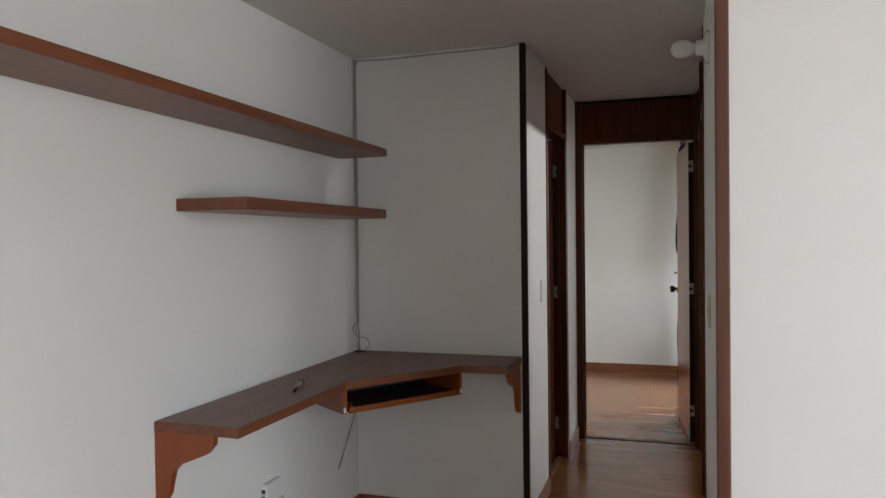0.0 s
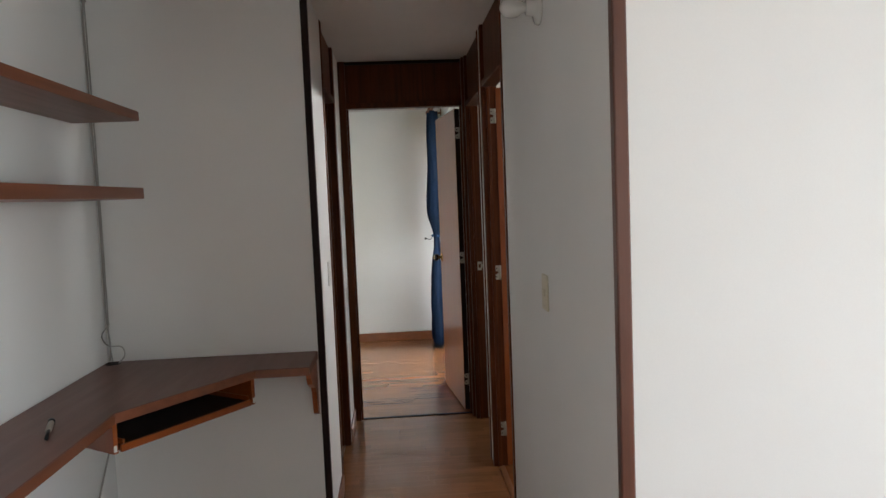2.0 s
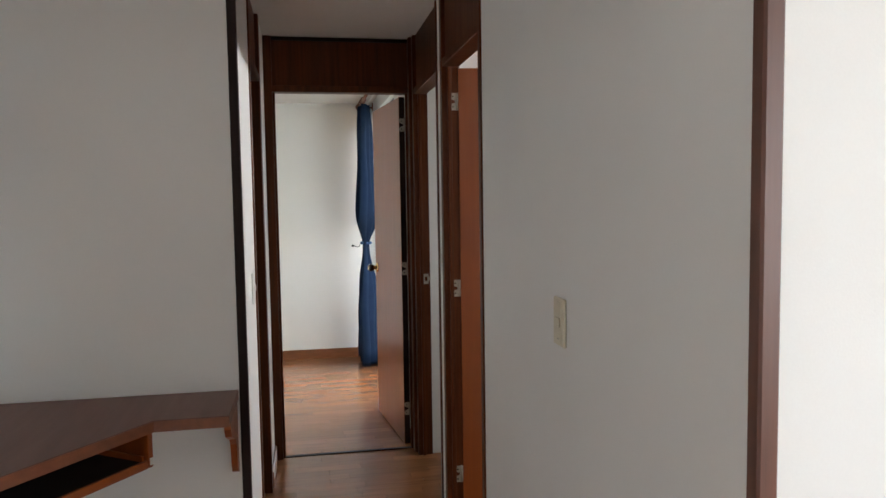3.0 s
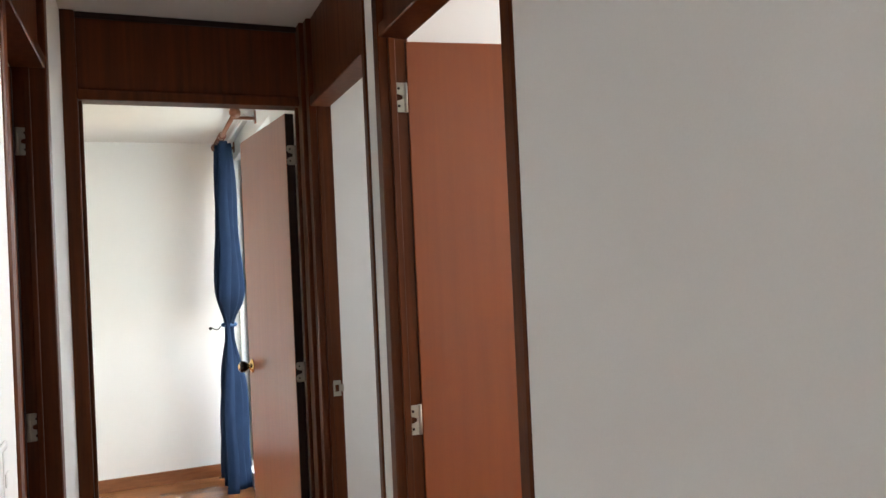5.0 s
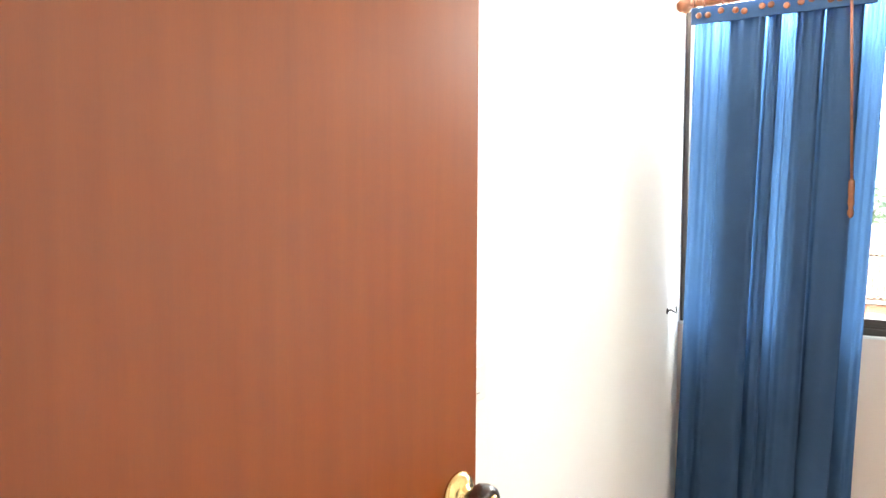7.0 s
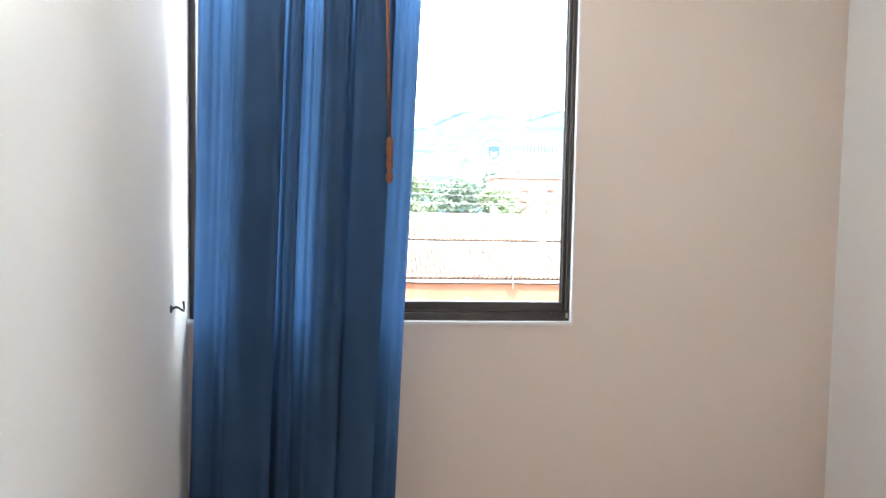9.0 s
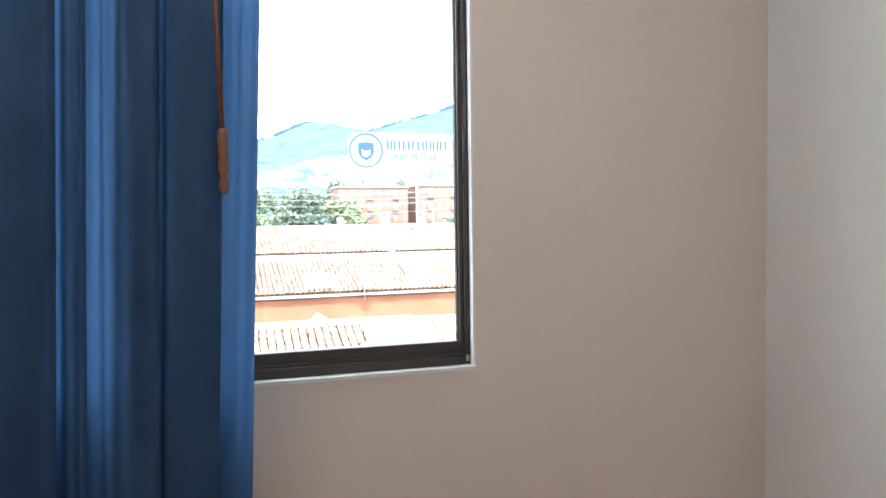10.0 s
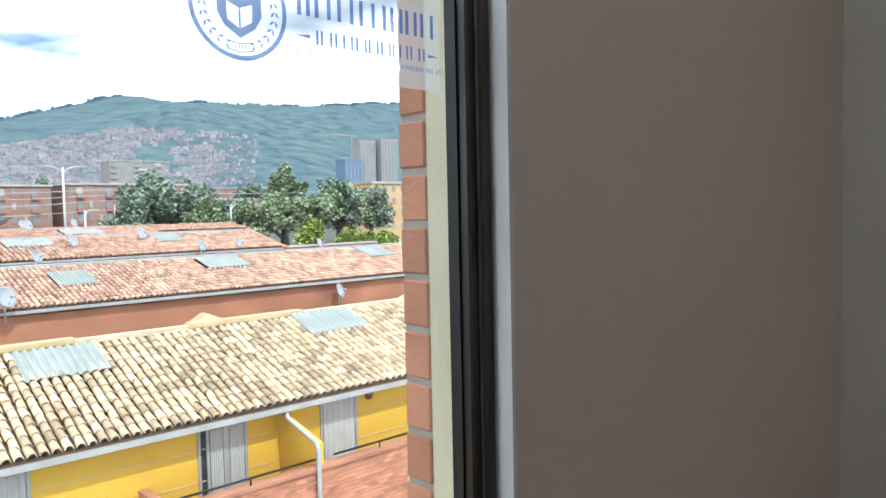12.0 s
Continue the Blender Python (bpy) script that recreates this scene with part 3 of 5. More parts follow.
# keyboard tray box under the slanting edge
tray_dir = Vector((-0.812 + 1.158, 3.388 - 2.895, 0)).normalized()
tray_in = Vector((-tray_dir.y, tray_dir.x, 0))
tray_o = Vector((-1.158, 2.895, 0)) + tray_in * 0.012
TL = 0.602


def tray_box(a0, a1, b0, b1, z0, z1, bevel=0.0):
    bm = box(a0, a1, b0, b1, z0, z1, bevel)
    m = Matrix.Identity(4)
    m.col[0][:3], m.col[1][:3] = tray_dir, tray_in
    m.translation = tray_o
    bm.transform(m)
    return bm


tray = part("tray_carcass", tray_box(-0.004, 0.012, 0, 0.36, DZ - 0.135, DZ - 0.035), M_LAM, desk, "open box under the desktop")
part("tray_side", tray_box(TL - 0.012, TL + 0.004, 0, 0.3, DZ - 0.135, DZ - 0.035), M_LAM, tray)
# back and board inside the tray are coloured near-black, unlike the carcass
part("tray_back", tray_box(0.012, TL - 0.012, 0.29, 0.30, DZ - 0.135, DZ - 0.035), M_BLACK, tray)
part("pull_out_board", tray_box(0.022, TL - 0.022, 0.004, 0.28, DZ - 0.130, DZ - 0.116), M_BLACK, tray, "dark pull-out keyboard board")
part("board_lip", tray_box(0.02, TL - 0.02, -0.006, 0.006, DZ - 0.134, DZ - 0.110, 0.002), M_LAM, tray)
for a in (0.03, TL - 0.034):
    part("runner", tray_box(a, a + 0.006, 0.0, 0.26, DZ - 0.112, DZ - 0.095), M_LAM, tray)
for a in (-0.004, TL - 0.008):
    part("runner_clip", tray_box(a, a + 0.01, -0.003, 0.002, DZ - 0.128, DZ - 0.108), M_WHITE, tray)
part("cable_grommet", lathe([(0.03, DZ), (0.03, DZ + 0.003), (0.024, DZ + 0.004), (0.022, DZ + 0.001)], (0, 0, 1), (-1.44, 3.64, 0)), M_BLACK, desk)

# ---- study: wall shelves ----
def shelf(name, y0, y1, ztop, depth, label, thick, sag):
    """A board on hidden fixings; sag: how much its near end stands higher."""
    s = thing(name, (XL, (y0 + y1) / 2, ztop - thick), label, "shelf", "wall shelves")
    x1 = XL + depth
    for nm, bm, m in (("board", prism([(XL + 0.001, y0), (x1, y0), (x1, y1 - 0.006), (x1 - 0.006, y1), (XL + 0.001, y1)], ztop - thick, ztop, 0.0015), M_SHELF),
                      ("edge_band", boxes((x1, x1 + 0.0015, y0 + 0.001, y1 - 0.008, ztop - thick + 0.001, ztop - 0.001)), M_SHELF)):
        for v in bm.verts:
            v.co.z += sag * (y1 - v.co.y) / (y1 - y0)
        part(nm, bm, m, s)
    return s


shelf("wall_shelf", 1.0, 3.515, 1.852, 0.258, "long reddish brown laminate wall shelf, empty", 0.036, 0.036)
shelf("wall_shelf", 2.278, 3.458, 1.556, 0.275, "shorter reddish brown laminate wall shelf, empty", 0.042, 0.006)

# ---- study: cables, sockets, small things ----
def cable(name, pts, r, label, material=M_CABLE, k=6):
    ob = part(name, tube(smooth_path(pts, k), r, 6), material)
    return tagged(ob, label, "cable")


cx, cy = XL + 0.012, YB - 0.012
cable("cable", [(cx + 0.005, cy - 0.006, 0.845), (cx + 0.012, cy - 0.01, 0.92), (cx, cy, 1.05), (cx + 0.003, cy, 1.5), (cx - 0.001, cy, 1.9), (cx, cy, 2.3), (cx + 0.02, cy + 0.006, 2.335),
                (-1.3, cy + 0.006, 2.331), (-1.0, cy + 0.007, 2.335), (-0.7, cy + 0.006, 2.336), (XC1 - 0.03, cy + 0.004, 2.342)], 0.0035, "grey cable clipped up the corner and along the ceiling")
cable("cable", [(cx + 0.02, cy - 0.02, 0.842), (cx + 0.006, cy - 0.004, 0.95), (cx + 0.007, cy, 1.1), (cx + 0.009, cy, 1.7), (cx + 0.006, cy, 2.33)], 0.0028, "thin grey cable running up the corner")
cable("cable", [(cx + 0.01, cy, 1.0), (cx - 0.004, cy - 0.05, 0.96), (cx + 0.01, cy - 0.03, 0.915), (cx + 0.06, cy - 0.02, 0.905), (cx + 0.075, cy - 0.03, 0.87), (cx + 0.055, cy - 0.05, 0.842)], 0.0025, "loose loop of thin cable above the desk")
cable("cable", [(-1.44, 3.62, 0.80), (-1.452, 3.63, 0.66), (-1.462, 3.612, 0.52), (-1.468, 3.55, 0.42), (-1.472, 3.47, 0.315), (-1.472, 3.445, 0.288)], 0.004, "loose grey cable hanging under the desk")
tagged(part("cable_clip", box(cx - 0.006, cx + 0.012, cy - 0.004, YB, 2.315, 2.342, 0.003), M_CABLE), "small grey cable clip in the corner", "clip")


def wall_plate(name, c, axis, w, h, t, material, label, cat, sign=1, kind="rocker"):
    """A wall plate: 'axis' is the wall's normal axis, sign the way it faces."""
    def bx(a0, a1, z0, z1, d0, d1, bev=0.0):
        d0, d1 = sorted((d0 * sign, d1 * sign))
        if axis == "x":
            return box(c[0] + d0, c[0] + d1, c[1] + a0, c[1] + a1, c[2] + z0, c[2] + z1, bev)
        return box(c[0] + a0, c[0] + a1, c[1] + d0, c[1] + d1, c[2] + z0, c[2] + z1, bev)
    p = thing(name, c, label, cat)
    part("plate", bx(-w / 2, w / 2, -h / 2, h / 2, 0, t, 0.003), material, p)
    if kind == "rocker":
        part("insert", bx(-w * 0.28, w * 0.28, -h * 0.42, h * 0.42, t, t + 0.0012), material, p)
        part("rocker", bx(-w * 0.2, w * 0.2, -0.012, 0.012, t + 0.0012, t + 0.005, 0.0015), material, p, "small rocker")
        part("mark", bx(-w * 0.08, w * 0.08, -h * 0.36, -h * 0.34, t + 0.0012, t + 0.0016), M_CABLE, p)
    if kind == "socket":
        for z in (-0.02, 0.02):
            part("outlet", bx(-0.015, 0.015, z - 0.014, z + 0.014, t, t + 0.0015), material, p)
            for a in (-0.007, 0.007):
                part("slot", bx(a - 0.0015, a + 0.0015, z - 0.003, z + 0.007, t + 0.0015, t + 0.002), M_BLACK, p)
    if kind == "cable":
        part("cable_hole", bx(-0.006, 0.006, -0.006, 0.006, t, t + 0.001), M_BLACK, p)
    return p


wall_plate("light_switch", (XC2, 2.903, 1.155), "x", 0.075, 0.118, 0.008, M_CREAM, "cream plastic light switch on the corridor wall", "switch", -1)
wall_plate("light_switch", (XC1, 4.06, 1.13), "x", 0.07, 0.118, 0.008, M_WHITE, "white plastic light switch beside the door frame", "switch", 1)
wall_plate("light_switch", (1.222, BF, 1.098), "y", 0.07, 0.115, 0.008, M_WHITE, "white plastic light switch on bedroom wall", "switch", -1)
wall_plate("wall_socket", (XL, 2.722, 0.297), "x", 0.115, 0.075, 0.007, M_CREAM, "cream plastic cable outlet low on the wall", "socket", 1, "cable")
wall_plate("wall_socket", (XL, 2.878, 0.297), "x", 0.115, 0.075, 0.007, M_CREAM, "cream plastic power socket low on the wall", "socket", 1, "socket")
rt = thing("network_box", (XL, 2.82, 0.36), "small white network box fixed above the sockets", "network box")
part("case", box(XL, XL + 0.028, 2.765, 2.885, 0.345, 0.43, 0.004), M_WHITE, rt)
for z in (0.368, 0.396):
    part("port", box(XL + 0.006, XL + 0.022, 2.7635, 2.766, z, z + 0.014), M_BLACK, rt)
cable("cable", [(XL + 0.02, 2.764, 0.40), (XL + 0.025, 2.742, 0.385), (XL + 0.02, 2.735, 0.34), (XL + 0.015, 2.728, 0.305), (XL + 0.008, 2.722, 0.297)], 0.002, "short white cable between network box and outlet", M_CABLE)
kc = thing("pocket_tool", (-1.286, 2.735, DZ), "small dark metal tool with a shiny handle on the desk", "tool")
part("shaft", tube([(-1.257, 2.656, DZ + 0.006), (-1.273, 2.700, DZ + 0.007), (-1.281, 2.722, DZ + 0.008)], 0.0055, 8), M_IRON, kc)
part("handle", tube([(-1.281, 2.722, DZ + 0.0095), (-1.296, 2.766, DZ + 0.0095), (-1.307, 2.797, DZ + 0.0095)], 0.009, 10), M_STEEL, kc, "shiny metal handle")
part("end_cap", tube([(-1.307, 2.797, DZ + 0.0105), (-1.311, 2.808, DZ + 0.0105), (-1.314, 2.816, DZ + 0.0105)], 0.0102, 10), M_IRON, kc, "dark rounded end cap")

# bulb on the corridor wall
bl = thing("wall_lamp", (XC2, 2.887, 2.06), "bare white bulb in a round ceramic wall holder", "lamp")
part("holder_base", lathe([(0.055, 0), (0.055, 0.006), (0.05, 0.014), (0.028, 0.02), (0.026, 0.042), (0.022, 0.044)], (-1, 0, 0), (XC2, 2.887, 2.06)), M_CERAM, bl, "round white ceramic holder")
part("bulb", lathe([(0.014, 0.04), (0.02, 0.056), (0.029, 0.07), (0.032, 0.09), (0.030, 0.106), (0.022, 0.118), (0.010, 0.1245), (0.002, 0.126)], (-1, 0, 0), (XC2, 2.887, 2.06)), M_CERAM, bl, "frosted white bulb, off")
for z in (2.035, 2.085):
    part("screw", lathe([(0.003, 0.005), (0.003, 0.017)], (-1, 0, 0), (XC2, 2.887, z), 8), M_STEEL, bl)

# ---- curtains ----
def folds(s, k, seed):
    a = math.sin(s * k + seed + 0.9 * math.sin(s * 0.37 + seed))
    return 0.62 * math.copysign(abs(a) ** 0.6, a) + 0.2 * math.sin(s * k * 2.6 + seed * 3.1) + 0.3 * math.sin(s * k * 0.43 + seed * 1.7)


def curtain(name, x, y0, y1, z0, z1, amp, n_folds, label, pinch=None, seed=1.0, cols=180, rows=56, drift=0.0):
    """A hanging cloth in the plane of y and z, deep in soft folds; pinch: (z, width, y) of a tie-back."""
    c = thing(name, (x, (y0 + y1) / 2, z0), label, "curtain")
    verts, faces = [], []
    for j in range(rows + 1):
        v = j / rows
        z = z1 + (z0 - z1) * v
        width, mid = 1.0, (y0 + y1) / 2
        if pinch:
            d = z - pinch[0]
            k = math.exp(-(d / (0.13 if d > 0 else 0.28)) ** 2)
            width = 1 - k * (1 - pinch[1])
            mid = mid + (pinch[2] - mid) * k
            if d < 0:
                width *= 0.86 + 0.10 * min(1, -d)
        for i in range(cols + 1):
            s = i / cols
            ph = s * n_folds * 2 * math.pi
            depth = folds(ph, 1.0, seed + 0.35 * math.sin(v * 2.0 + s * 5)) * amp * (0.55 + 0.55 * min(1, v * 2.2)) * (0.7 + 0.5 * math.sin(s * 7.3 + seed) ** 2)
            swing = 0.010 * math.sin(ph * 0.5 + v * 3.0 + seed) * v
            yy = mid + drift * v + (s - 0.5) * (y1 - y0) * width + swing + 0.35 * amp * math.cos(ph + seed) * 0.35 * (1 - 0.3 * v)
            verts.append((x + depth * (width if pinch else 1) + 0.006 * math.sin(9 * z + 11 * s), yy, z + 0.004 * math.sin(ph)))
    for j in range(rows):
        for i in range(cols):
            a = j * (cols + 1) + i
            faces.append((a, a + 1, a + cols + 2, a + cols + 1))
    me = bpy.data.meshes.new("cloth")
    o = Vector(c.location)
    me.from_pydata([Vector(p) - o for p in verts], [], faces)
    # the tied-back cloth takes the darkened copy of the fabric
    me.materials.append(M_FABRIC_SHADED if pinch else M_FABRIC)
    for p in me.polygons:
        p.use_smooth = True
    ob = new("cloth", me)
    ob.parent = c
    so = ob.modifiers.new("thickness", "SOLIDIFY")
    so.thickness = 0.0012
    return c


PLEATS = ((0.0, 0.01), (0.05, -0.012), (0.10, 0.004), (0.15, -0.02), (0.20, -0.024), (0.36, -0.042), (0.395, -0.024), (0.36, -0.008), (0.23, 0.002), (0.20, 0.014), (0.24, 0.026),
          (0.37, 0.022), (0.43, -0.026), (0.47, -0.034), (0.48, -0.016), (0.44, 0.0), (0.42, 0.016), (0.46, 0.026), (0.51, 0.0), (0.545, -0.018),
          (0.60, -0.034), (0.675, -0.042), (0.695, -0.024), (0.655, -0.004), (0.575, 0.004), (0.56, 0.018), (0.62, 0.028), (0.69, 0.010),
          (0.73, -0.036), (0.86, -0.046), (0.885, -0.026), (0.85, -0.004), (0.72, 0.004), (0.71, 0.018), (0.76, 0.030), (0.87, 0.020), (0.93, -0.018), (0.965, -0.034), (1.0, -0.048))


def pleated_curtain(name, x, y_wall, y_open, z0, z1, drift, label, rows=48):
    """A hanging cloth whose pleats lap over one another; between them the cloth is single."""
    c = thing(name, (x, (y_wall + y_open) / 2, z0), label, "curtain")
    line = smooth_path([(u, d, 0) for u, d in PLEATS], 7)
    verts, faces = [], []
    n = len(line)
    for j in range(rows + 1):
        v = j / rows
        for i, p in enumerate(line):
            q = i / n
            tight = 1 - math.exp(-v * 7)
            gather = (1 - tight) * 0.012 * math.sin(i * 1.35) + 0.0045 * math.sin(i * 0.8 + 3 * v) * (1 - 0.5 * v)
            u = p.x + 0.010 * math.sin(4.2 * v + 9 * q) * v
            y = y_wall + (y_open - y_wall) * u + drift * v * (0.55 + 0.45 * u)
            verts.append((x + p.y * (0.45 + 0.55 * tight) * (0.9 + 0.25 * math.sin(2.1 * v + 7 * q)) + gather, min(y, BF - 0.006), z1 + (z0 - z1) * v + 0.003 * math.sin(i * 0.5)))
    for j in range(rows):
        for i in range(n - 1):
            a = j * n + i
            faces.append((a, a + 1, a + n + 1, a + n))
    me = bpy.data.meshes.new("cloth")
    o = Vector(c.location)
    me.from_pydata([Vector(p) - o for p in verts], [], faces)
    me.materials.append(M_FABRIC)
    for p in me.polygons:
        p.use_smooth = True
    ob = new("cloth", me)
    ob.parent = c
    return c


def rod(name, x, y0, y1, z, ends, n_rings, ring0, ring1, label, wall_x):
    r = thing(name, (x, (y0 + y1) / 2, z), label, "curtain rod")
    part("pole", tube([(x, y0, z), (x, y1, z)], 0.013, 14), M_RODWOOD, r)
    for e in ends:
        s = 1 if e == y1 else -1
        part("finial", lathe([(0.013, 0), (0.022, 0.004), (0.022, 0.012), (0.014, 0.016), (0.027, 0.028), (0.031, 0.042), (0.026, 0.056), (0.012, 0.066), (0.004, 0.068)], (0, s, 0), (x, e, z), 18),
             M_RODWOOD, r, "turned wooden finial")
    for y in (y0 + 0.04, y1 - 0.03):
        part("rod_bracket", boxes((min(x, wall_x), max(x, wall_x), y - 0.008, y + 0.008, z - 0.02, z - 0.004), (wall_x - 0.008, wall_x, y - 0.015, y + 0.015, z - 0.04, z + 0.03)), M_RODWOOD, r)
    for i in range(n_rings):
        y = ring0 + (ring1 - ring0) * (i + 0.3 * math.sin(i * 2.3)) / max(1, n_rings - 1)
        pts = [(x + 0.021 * math.cos(a), y + 0.003 * math.sin(a), z + 0.021 * math.sin(a)) for a in [2 * math.pi * q / 16 for q in range(17)]]
        part("ring", tube(pts, 0.0035, 6), M_RODWOOD, r, "wooden curtain ring")
    return r


ROD_Z = 2.125
rod("curtain_rod", 2.69, 3.25, 4.40, ROD_Z, (4.40,), 12, 3.87, 4.37, "reddish wooden curtain rod with rings", XW)
pleated_curtain("curtain", 2.69, 4.405, 3.820, 0.05, 2.098, 0.075, "long blue cloth curtain hanging in soft folds")
tagged(part("curtain_heading", box(2.655, 2.664, 3.855, 4.41, 2.045, 2.102, 0.002), M_FABRIC), "doubled blue heading band of the curtain", "curtain band")
# buttons along the heading
for i in range(14):
    y = 3.87 + 0.04 * i + 0.008 * math.sin(i * 3.7)
    tagged(part("curtain_button", lathe([(0.010, 0), (0.011, 0.002), (0.008, 0.005), (0.003, 0.006)], (-1, 0, 0), (2.652 + 0.001 * math.sin(i * 2.1), y, 2.075 + 0.006 * math.sin(i * 1.9)), 12), M_RODWOOD),
           "round wooden button on the curtain heading", "button", "buttons along the curtain heading")
wand = thing("curtain_wand", (2.625, 3.905, 1.38), "turned wooden curtain wand hanging from its rod", "curtain wand")
part("stick", tube([(2.63, 3.925, 2.10), (2.622, 3.907, 1.50)], 0.0045, 8), M_RODWOOD, wand)
part("handle", lathe([(0.005, 0), (0.0095, -0.006), (0.0095, -0.045), (0.0075, -0.052), (0.009, -0.06), (0.010, -0.075), (0.006, -0.088), (0.0095, -0.098), (0.010, -0.108), (0.005, -0.118), (0.002, -0.12)],
                     (0, 0, 1), (2.622, 3.907, 1.505), 14), M_RODWOOD, wand, "turned wooden grip")


def holdback(name, c, axis, label):
    h = thing(name, c, label, "hook")
    x, y, z = c
    def P(a, b, d):
        return (x + a, y - d, z + b) if axis == "y" else (x - d, y + a, z + b)
    part("plate", lathe([(0.011, 0), (0.011, 0.002), (0.006, 0.004)], (0, -1, 0) if axis == "y" else (-1, 0, 0), c, 14), M_IRON, h)
    part("hook", tube(smooth_path([P(0, 0, 0.002), P(0.008, 0.004, 0.012), P(0.022, -0.004, 0.02), P(0.038, -0.010, 0.022), P(0.052, -0.008, 0.02), P(0.062, 0.003, 0.017), P(0.064, 0.012, 0.015)], 5), 0.0032, 8), M_IRON, h)
    return h


holdback("holdback_hook", (2.635, BF, 1.05), "y", "curled black iron curtain hook on the wall")
rod("curtain_rod", 0.13, 6.73, 7.9, 2.285, (6.73, 7.9), 7, 7.42, 7.86, "dark wooden curtain rod with turned ends", 0.25)
wr = thing("curtain_rail", (0.19, 7.3, 2.29), "thin white curtain rail beside the wooden rod", "curtain rail")
part("rail", tube([(0.19, 6.82, 2.292), (0.19, 7.9, 2.292)], 0.008, 10), M_WHITE, wr)
part("end_cap", lathe([(0.012, 0), (0.013, 0.006), (0.008, 0.016)], (0, -1, 0), (0.19, 6.82, 2.292), 12), M_WHITE, wr)
part("wall_clip", box(0.185, 0.25, 6.9, 6.92, 2.286, 2.298, 0.002), M_WHITE, wr)
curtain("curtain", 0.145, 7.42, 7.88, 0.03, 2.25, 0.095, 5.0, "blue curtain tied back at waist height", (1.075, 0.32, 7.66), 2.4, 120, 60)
tagged(part("curtain_tie", lathe([(0.046, -0.012), (0.054, 0), (0.046, 0.012)], (0, 0, 1), (0.145, 7.66, 1.075), 18), M_FABRIC), "blue cloth band gathering the curtain", "tie band")
holdback("holdback_hook", (0.05, 8.0, 1.03), "y", "small dark curtain hook on the end wall")

# ---- bedroom window ----
GX = XW + 0.046
w1 = thing("window_1", (GX, 3.9, WZ0), "dark bronze aluminium window with clear panes", "window")
w1["kind"] = "structure"


def wbar(nm, *b):
    return part(nm, box(*b, 0.002), M_FRM_AL, w1)


FY0, FY1, FZ0, FZ1 = WY0 + 0.004, WY1 - 0.002, WZ0 + 0.004, WZ1 - 0.004
wbar("frame_jamb", XW + 0.017, XW + 0.056, FY0, FY0 + 0.010, FZ0, FZ1)
wbar("frame_jamb", XW + 0.017, XW + 0.080, FY1 - 0.018, FY1, FZ0, FZ1)
wbar("frame_sill", XW + 0.017, XW + 0.080, FY0 + 0.010, FY1 - 0.018, FZ0, FZ0 + 0.022)
wbar("frame_sill", XW + 0.024, XW + 0.080, FY0 + 0.010, FY1 - 0.018, FZ0 + 0.022, FZ0 + 0.030)
wbar("frame_head", XW + 0.017, XW + 0.080, FY0 + 0.010, FY1 - 0.018, FZ1 - 0.032, FZ1)
wbar("sash_stile", XW + 0.026, XW + 0.056, FY0 + 0.0115, FY0 + 0.022, FZ0 + 0.030, FZ1 - 0.032)
wbar("sash_rail", XW + 0.028, XW + 0.060, FY0 + 0.022, FY1 - 0.018, FZ0 + 0.030, FZ0 + 0.054)
wbar("mullion", XW + 0.030, XW + 0.062, 3.935, 3.965, FZ0 + 0.054, FZ1 - 0.032)
part("gasket", box(XW + 0.038, XW + 0.052, FY0 + 0.022, FY0 + 0.0245, FZ0 + 0.054, FZ1 - 0.032), M_RUBBER, w1, "black rubber seal")
part("track_line", box(XW + 0.0235, XW + 0.0262, FY0 + 0.0102, FY0 + 0.0114, FZ0 + 0.030, FZ1 - 0.032), M_STEEL, w1, "worn bright edge of the track")
for a, b in ((FY0 + 0.0245, 3.935), (3.965, FY1 - 0.018)):
    g = part("pane", box(GX, GX + 0.004, a, b, FZ0 + 0.054, FZ1 - 0.032), M_GLASS, w1, "clear glass pane")
    g.visible_shadow = False
part("latch", box(XW + 0.012, XW + 0.020, FY0 + 0.004, FY0 + 0.012, FZ0 + 0.008, FZ0 + 0.024, 0.002), M_STEEL, w1, "small worn latch")

# far room window
w2 = thing("window_2", (0.33, 7.1, 0.1), "tall aluminium window of the far room", "window")
w2["kind"] = "structure"
for b in ((0.29, 0.34, 6.3, 6.34, 0.1, 2.2), (0.29, 0.34, 7.91, 7.95, 0.1, 2.2), (0.29, 0.34, 7.2, 7.24, 0.1, 2.2)):
    part("frame_upright", box(*b, 0.002), M_FRM_AL, w2)
for b in ((0.29, 0.34, 6.34, 7.91, 0.1, 0.14), (0.29, 0.34, 6.34, 7.91, 2.16, 2.2)):
    part("frame_rail", box(*b, 0.002), M_FRM_AL, w2)
for a, b in ((6.34, 7.2), (7.24, 7.91)):
    part("pane", box(0.312, 0.316, a, b, 0.14, 2.16), M_GLASS, w2, "clear glass pane").visible_shadow = False

# sticker on the pane: film, ring emblem, bars for the name, one printed line
SX = GX - 0.0006
st = thing("window_sticker", (SX, 3.53, 1.44), "clear window sticker with blue emblem and lettering", "sticker")
SY0, SY1, SZ0, SZ1 = 3.639, 3.402, 1.444, 1.529


def flat(outline, dx=0.0):
    """A flat cut-out on the pane; outline in metres (from the sticker's upper corner: across, down)."""
    bm = bmesh.new()
    bm.faces.new([bm.verts.new((SX - dx, SY0 - a, SZ1 - b)) for a, b in outline])
    return bm


def disc(ca, cb, r, n=40):
    return [(ca + r * math.cos(2 * math.pi * i / n), cb + r * math.sin(2 * math.pi * i / n)) for i in range(n)]


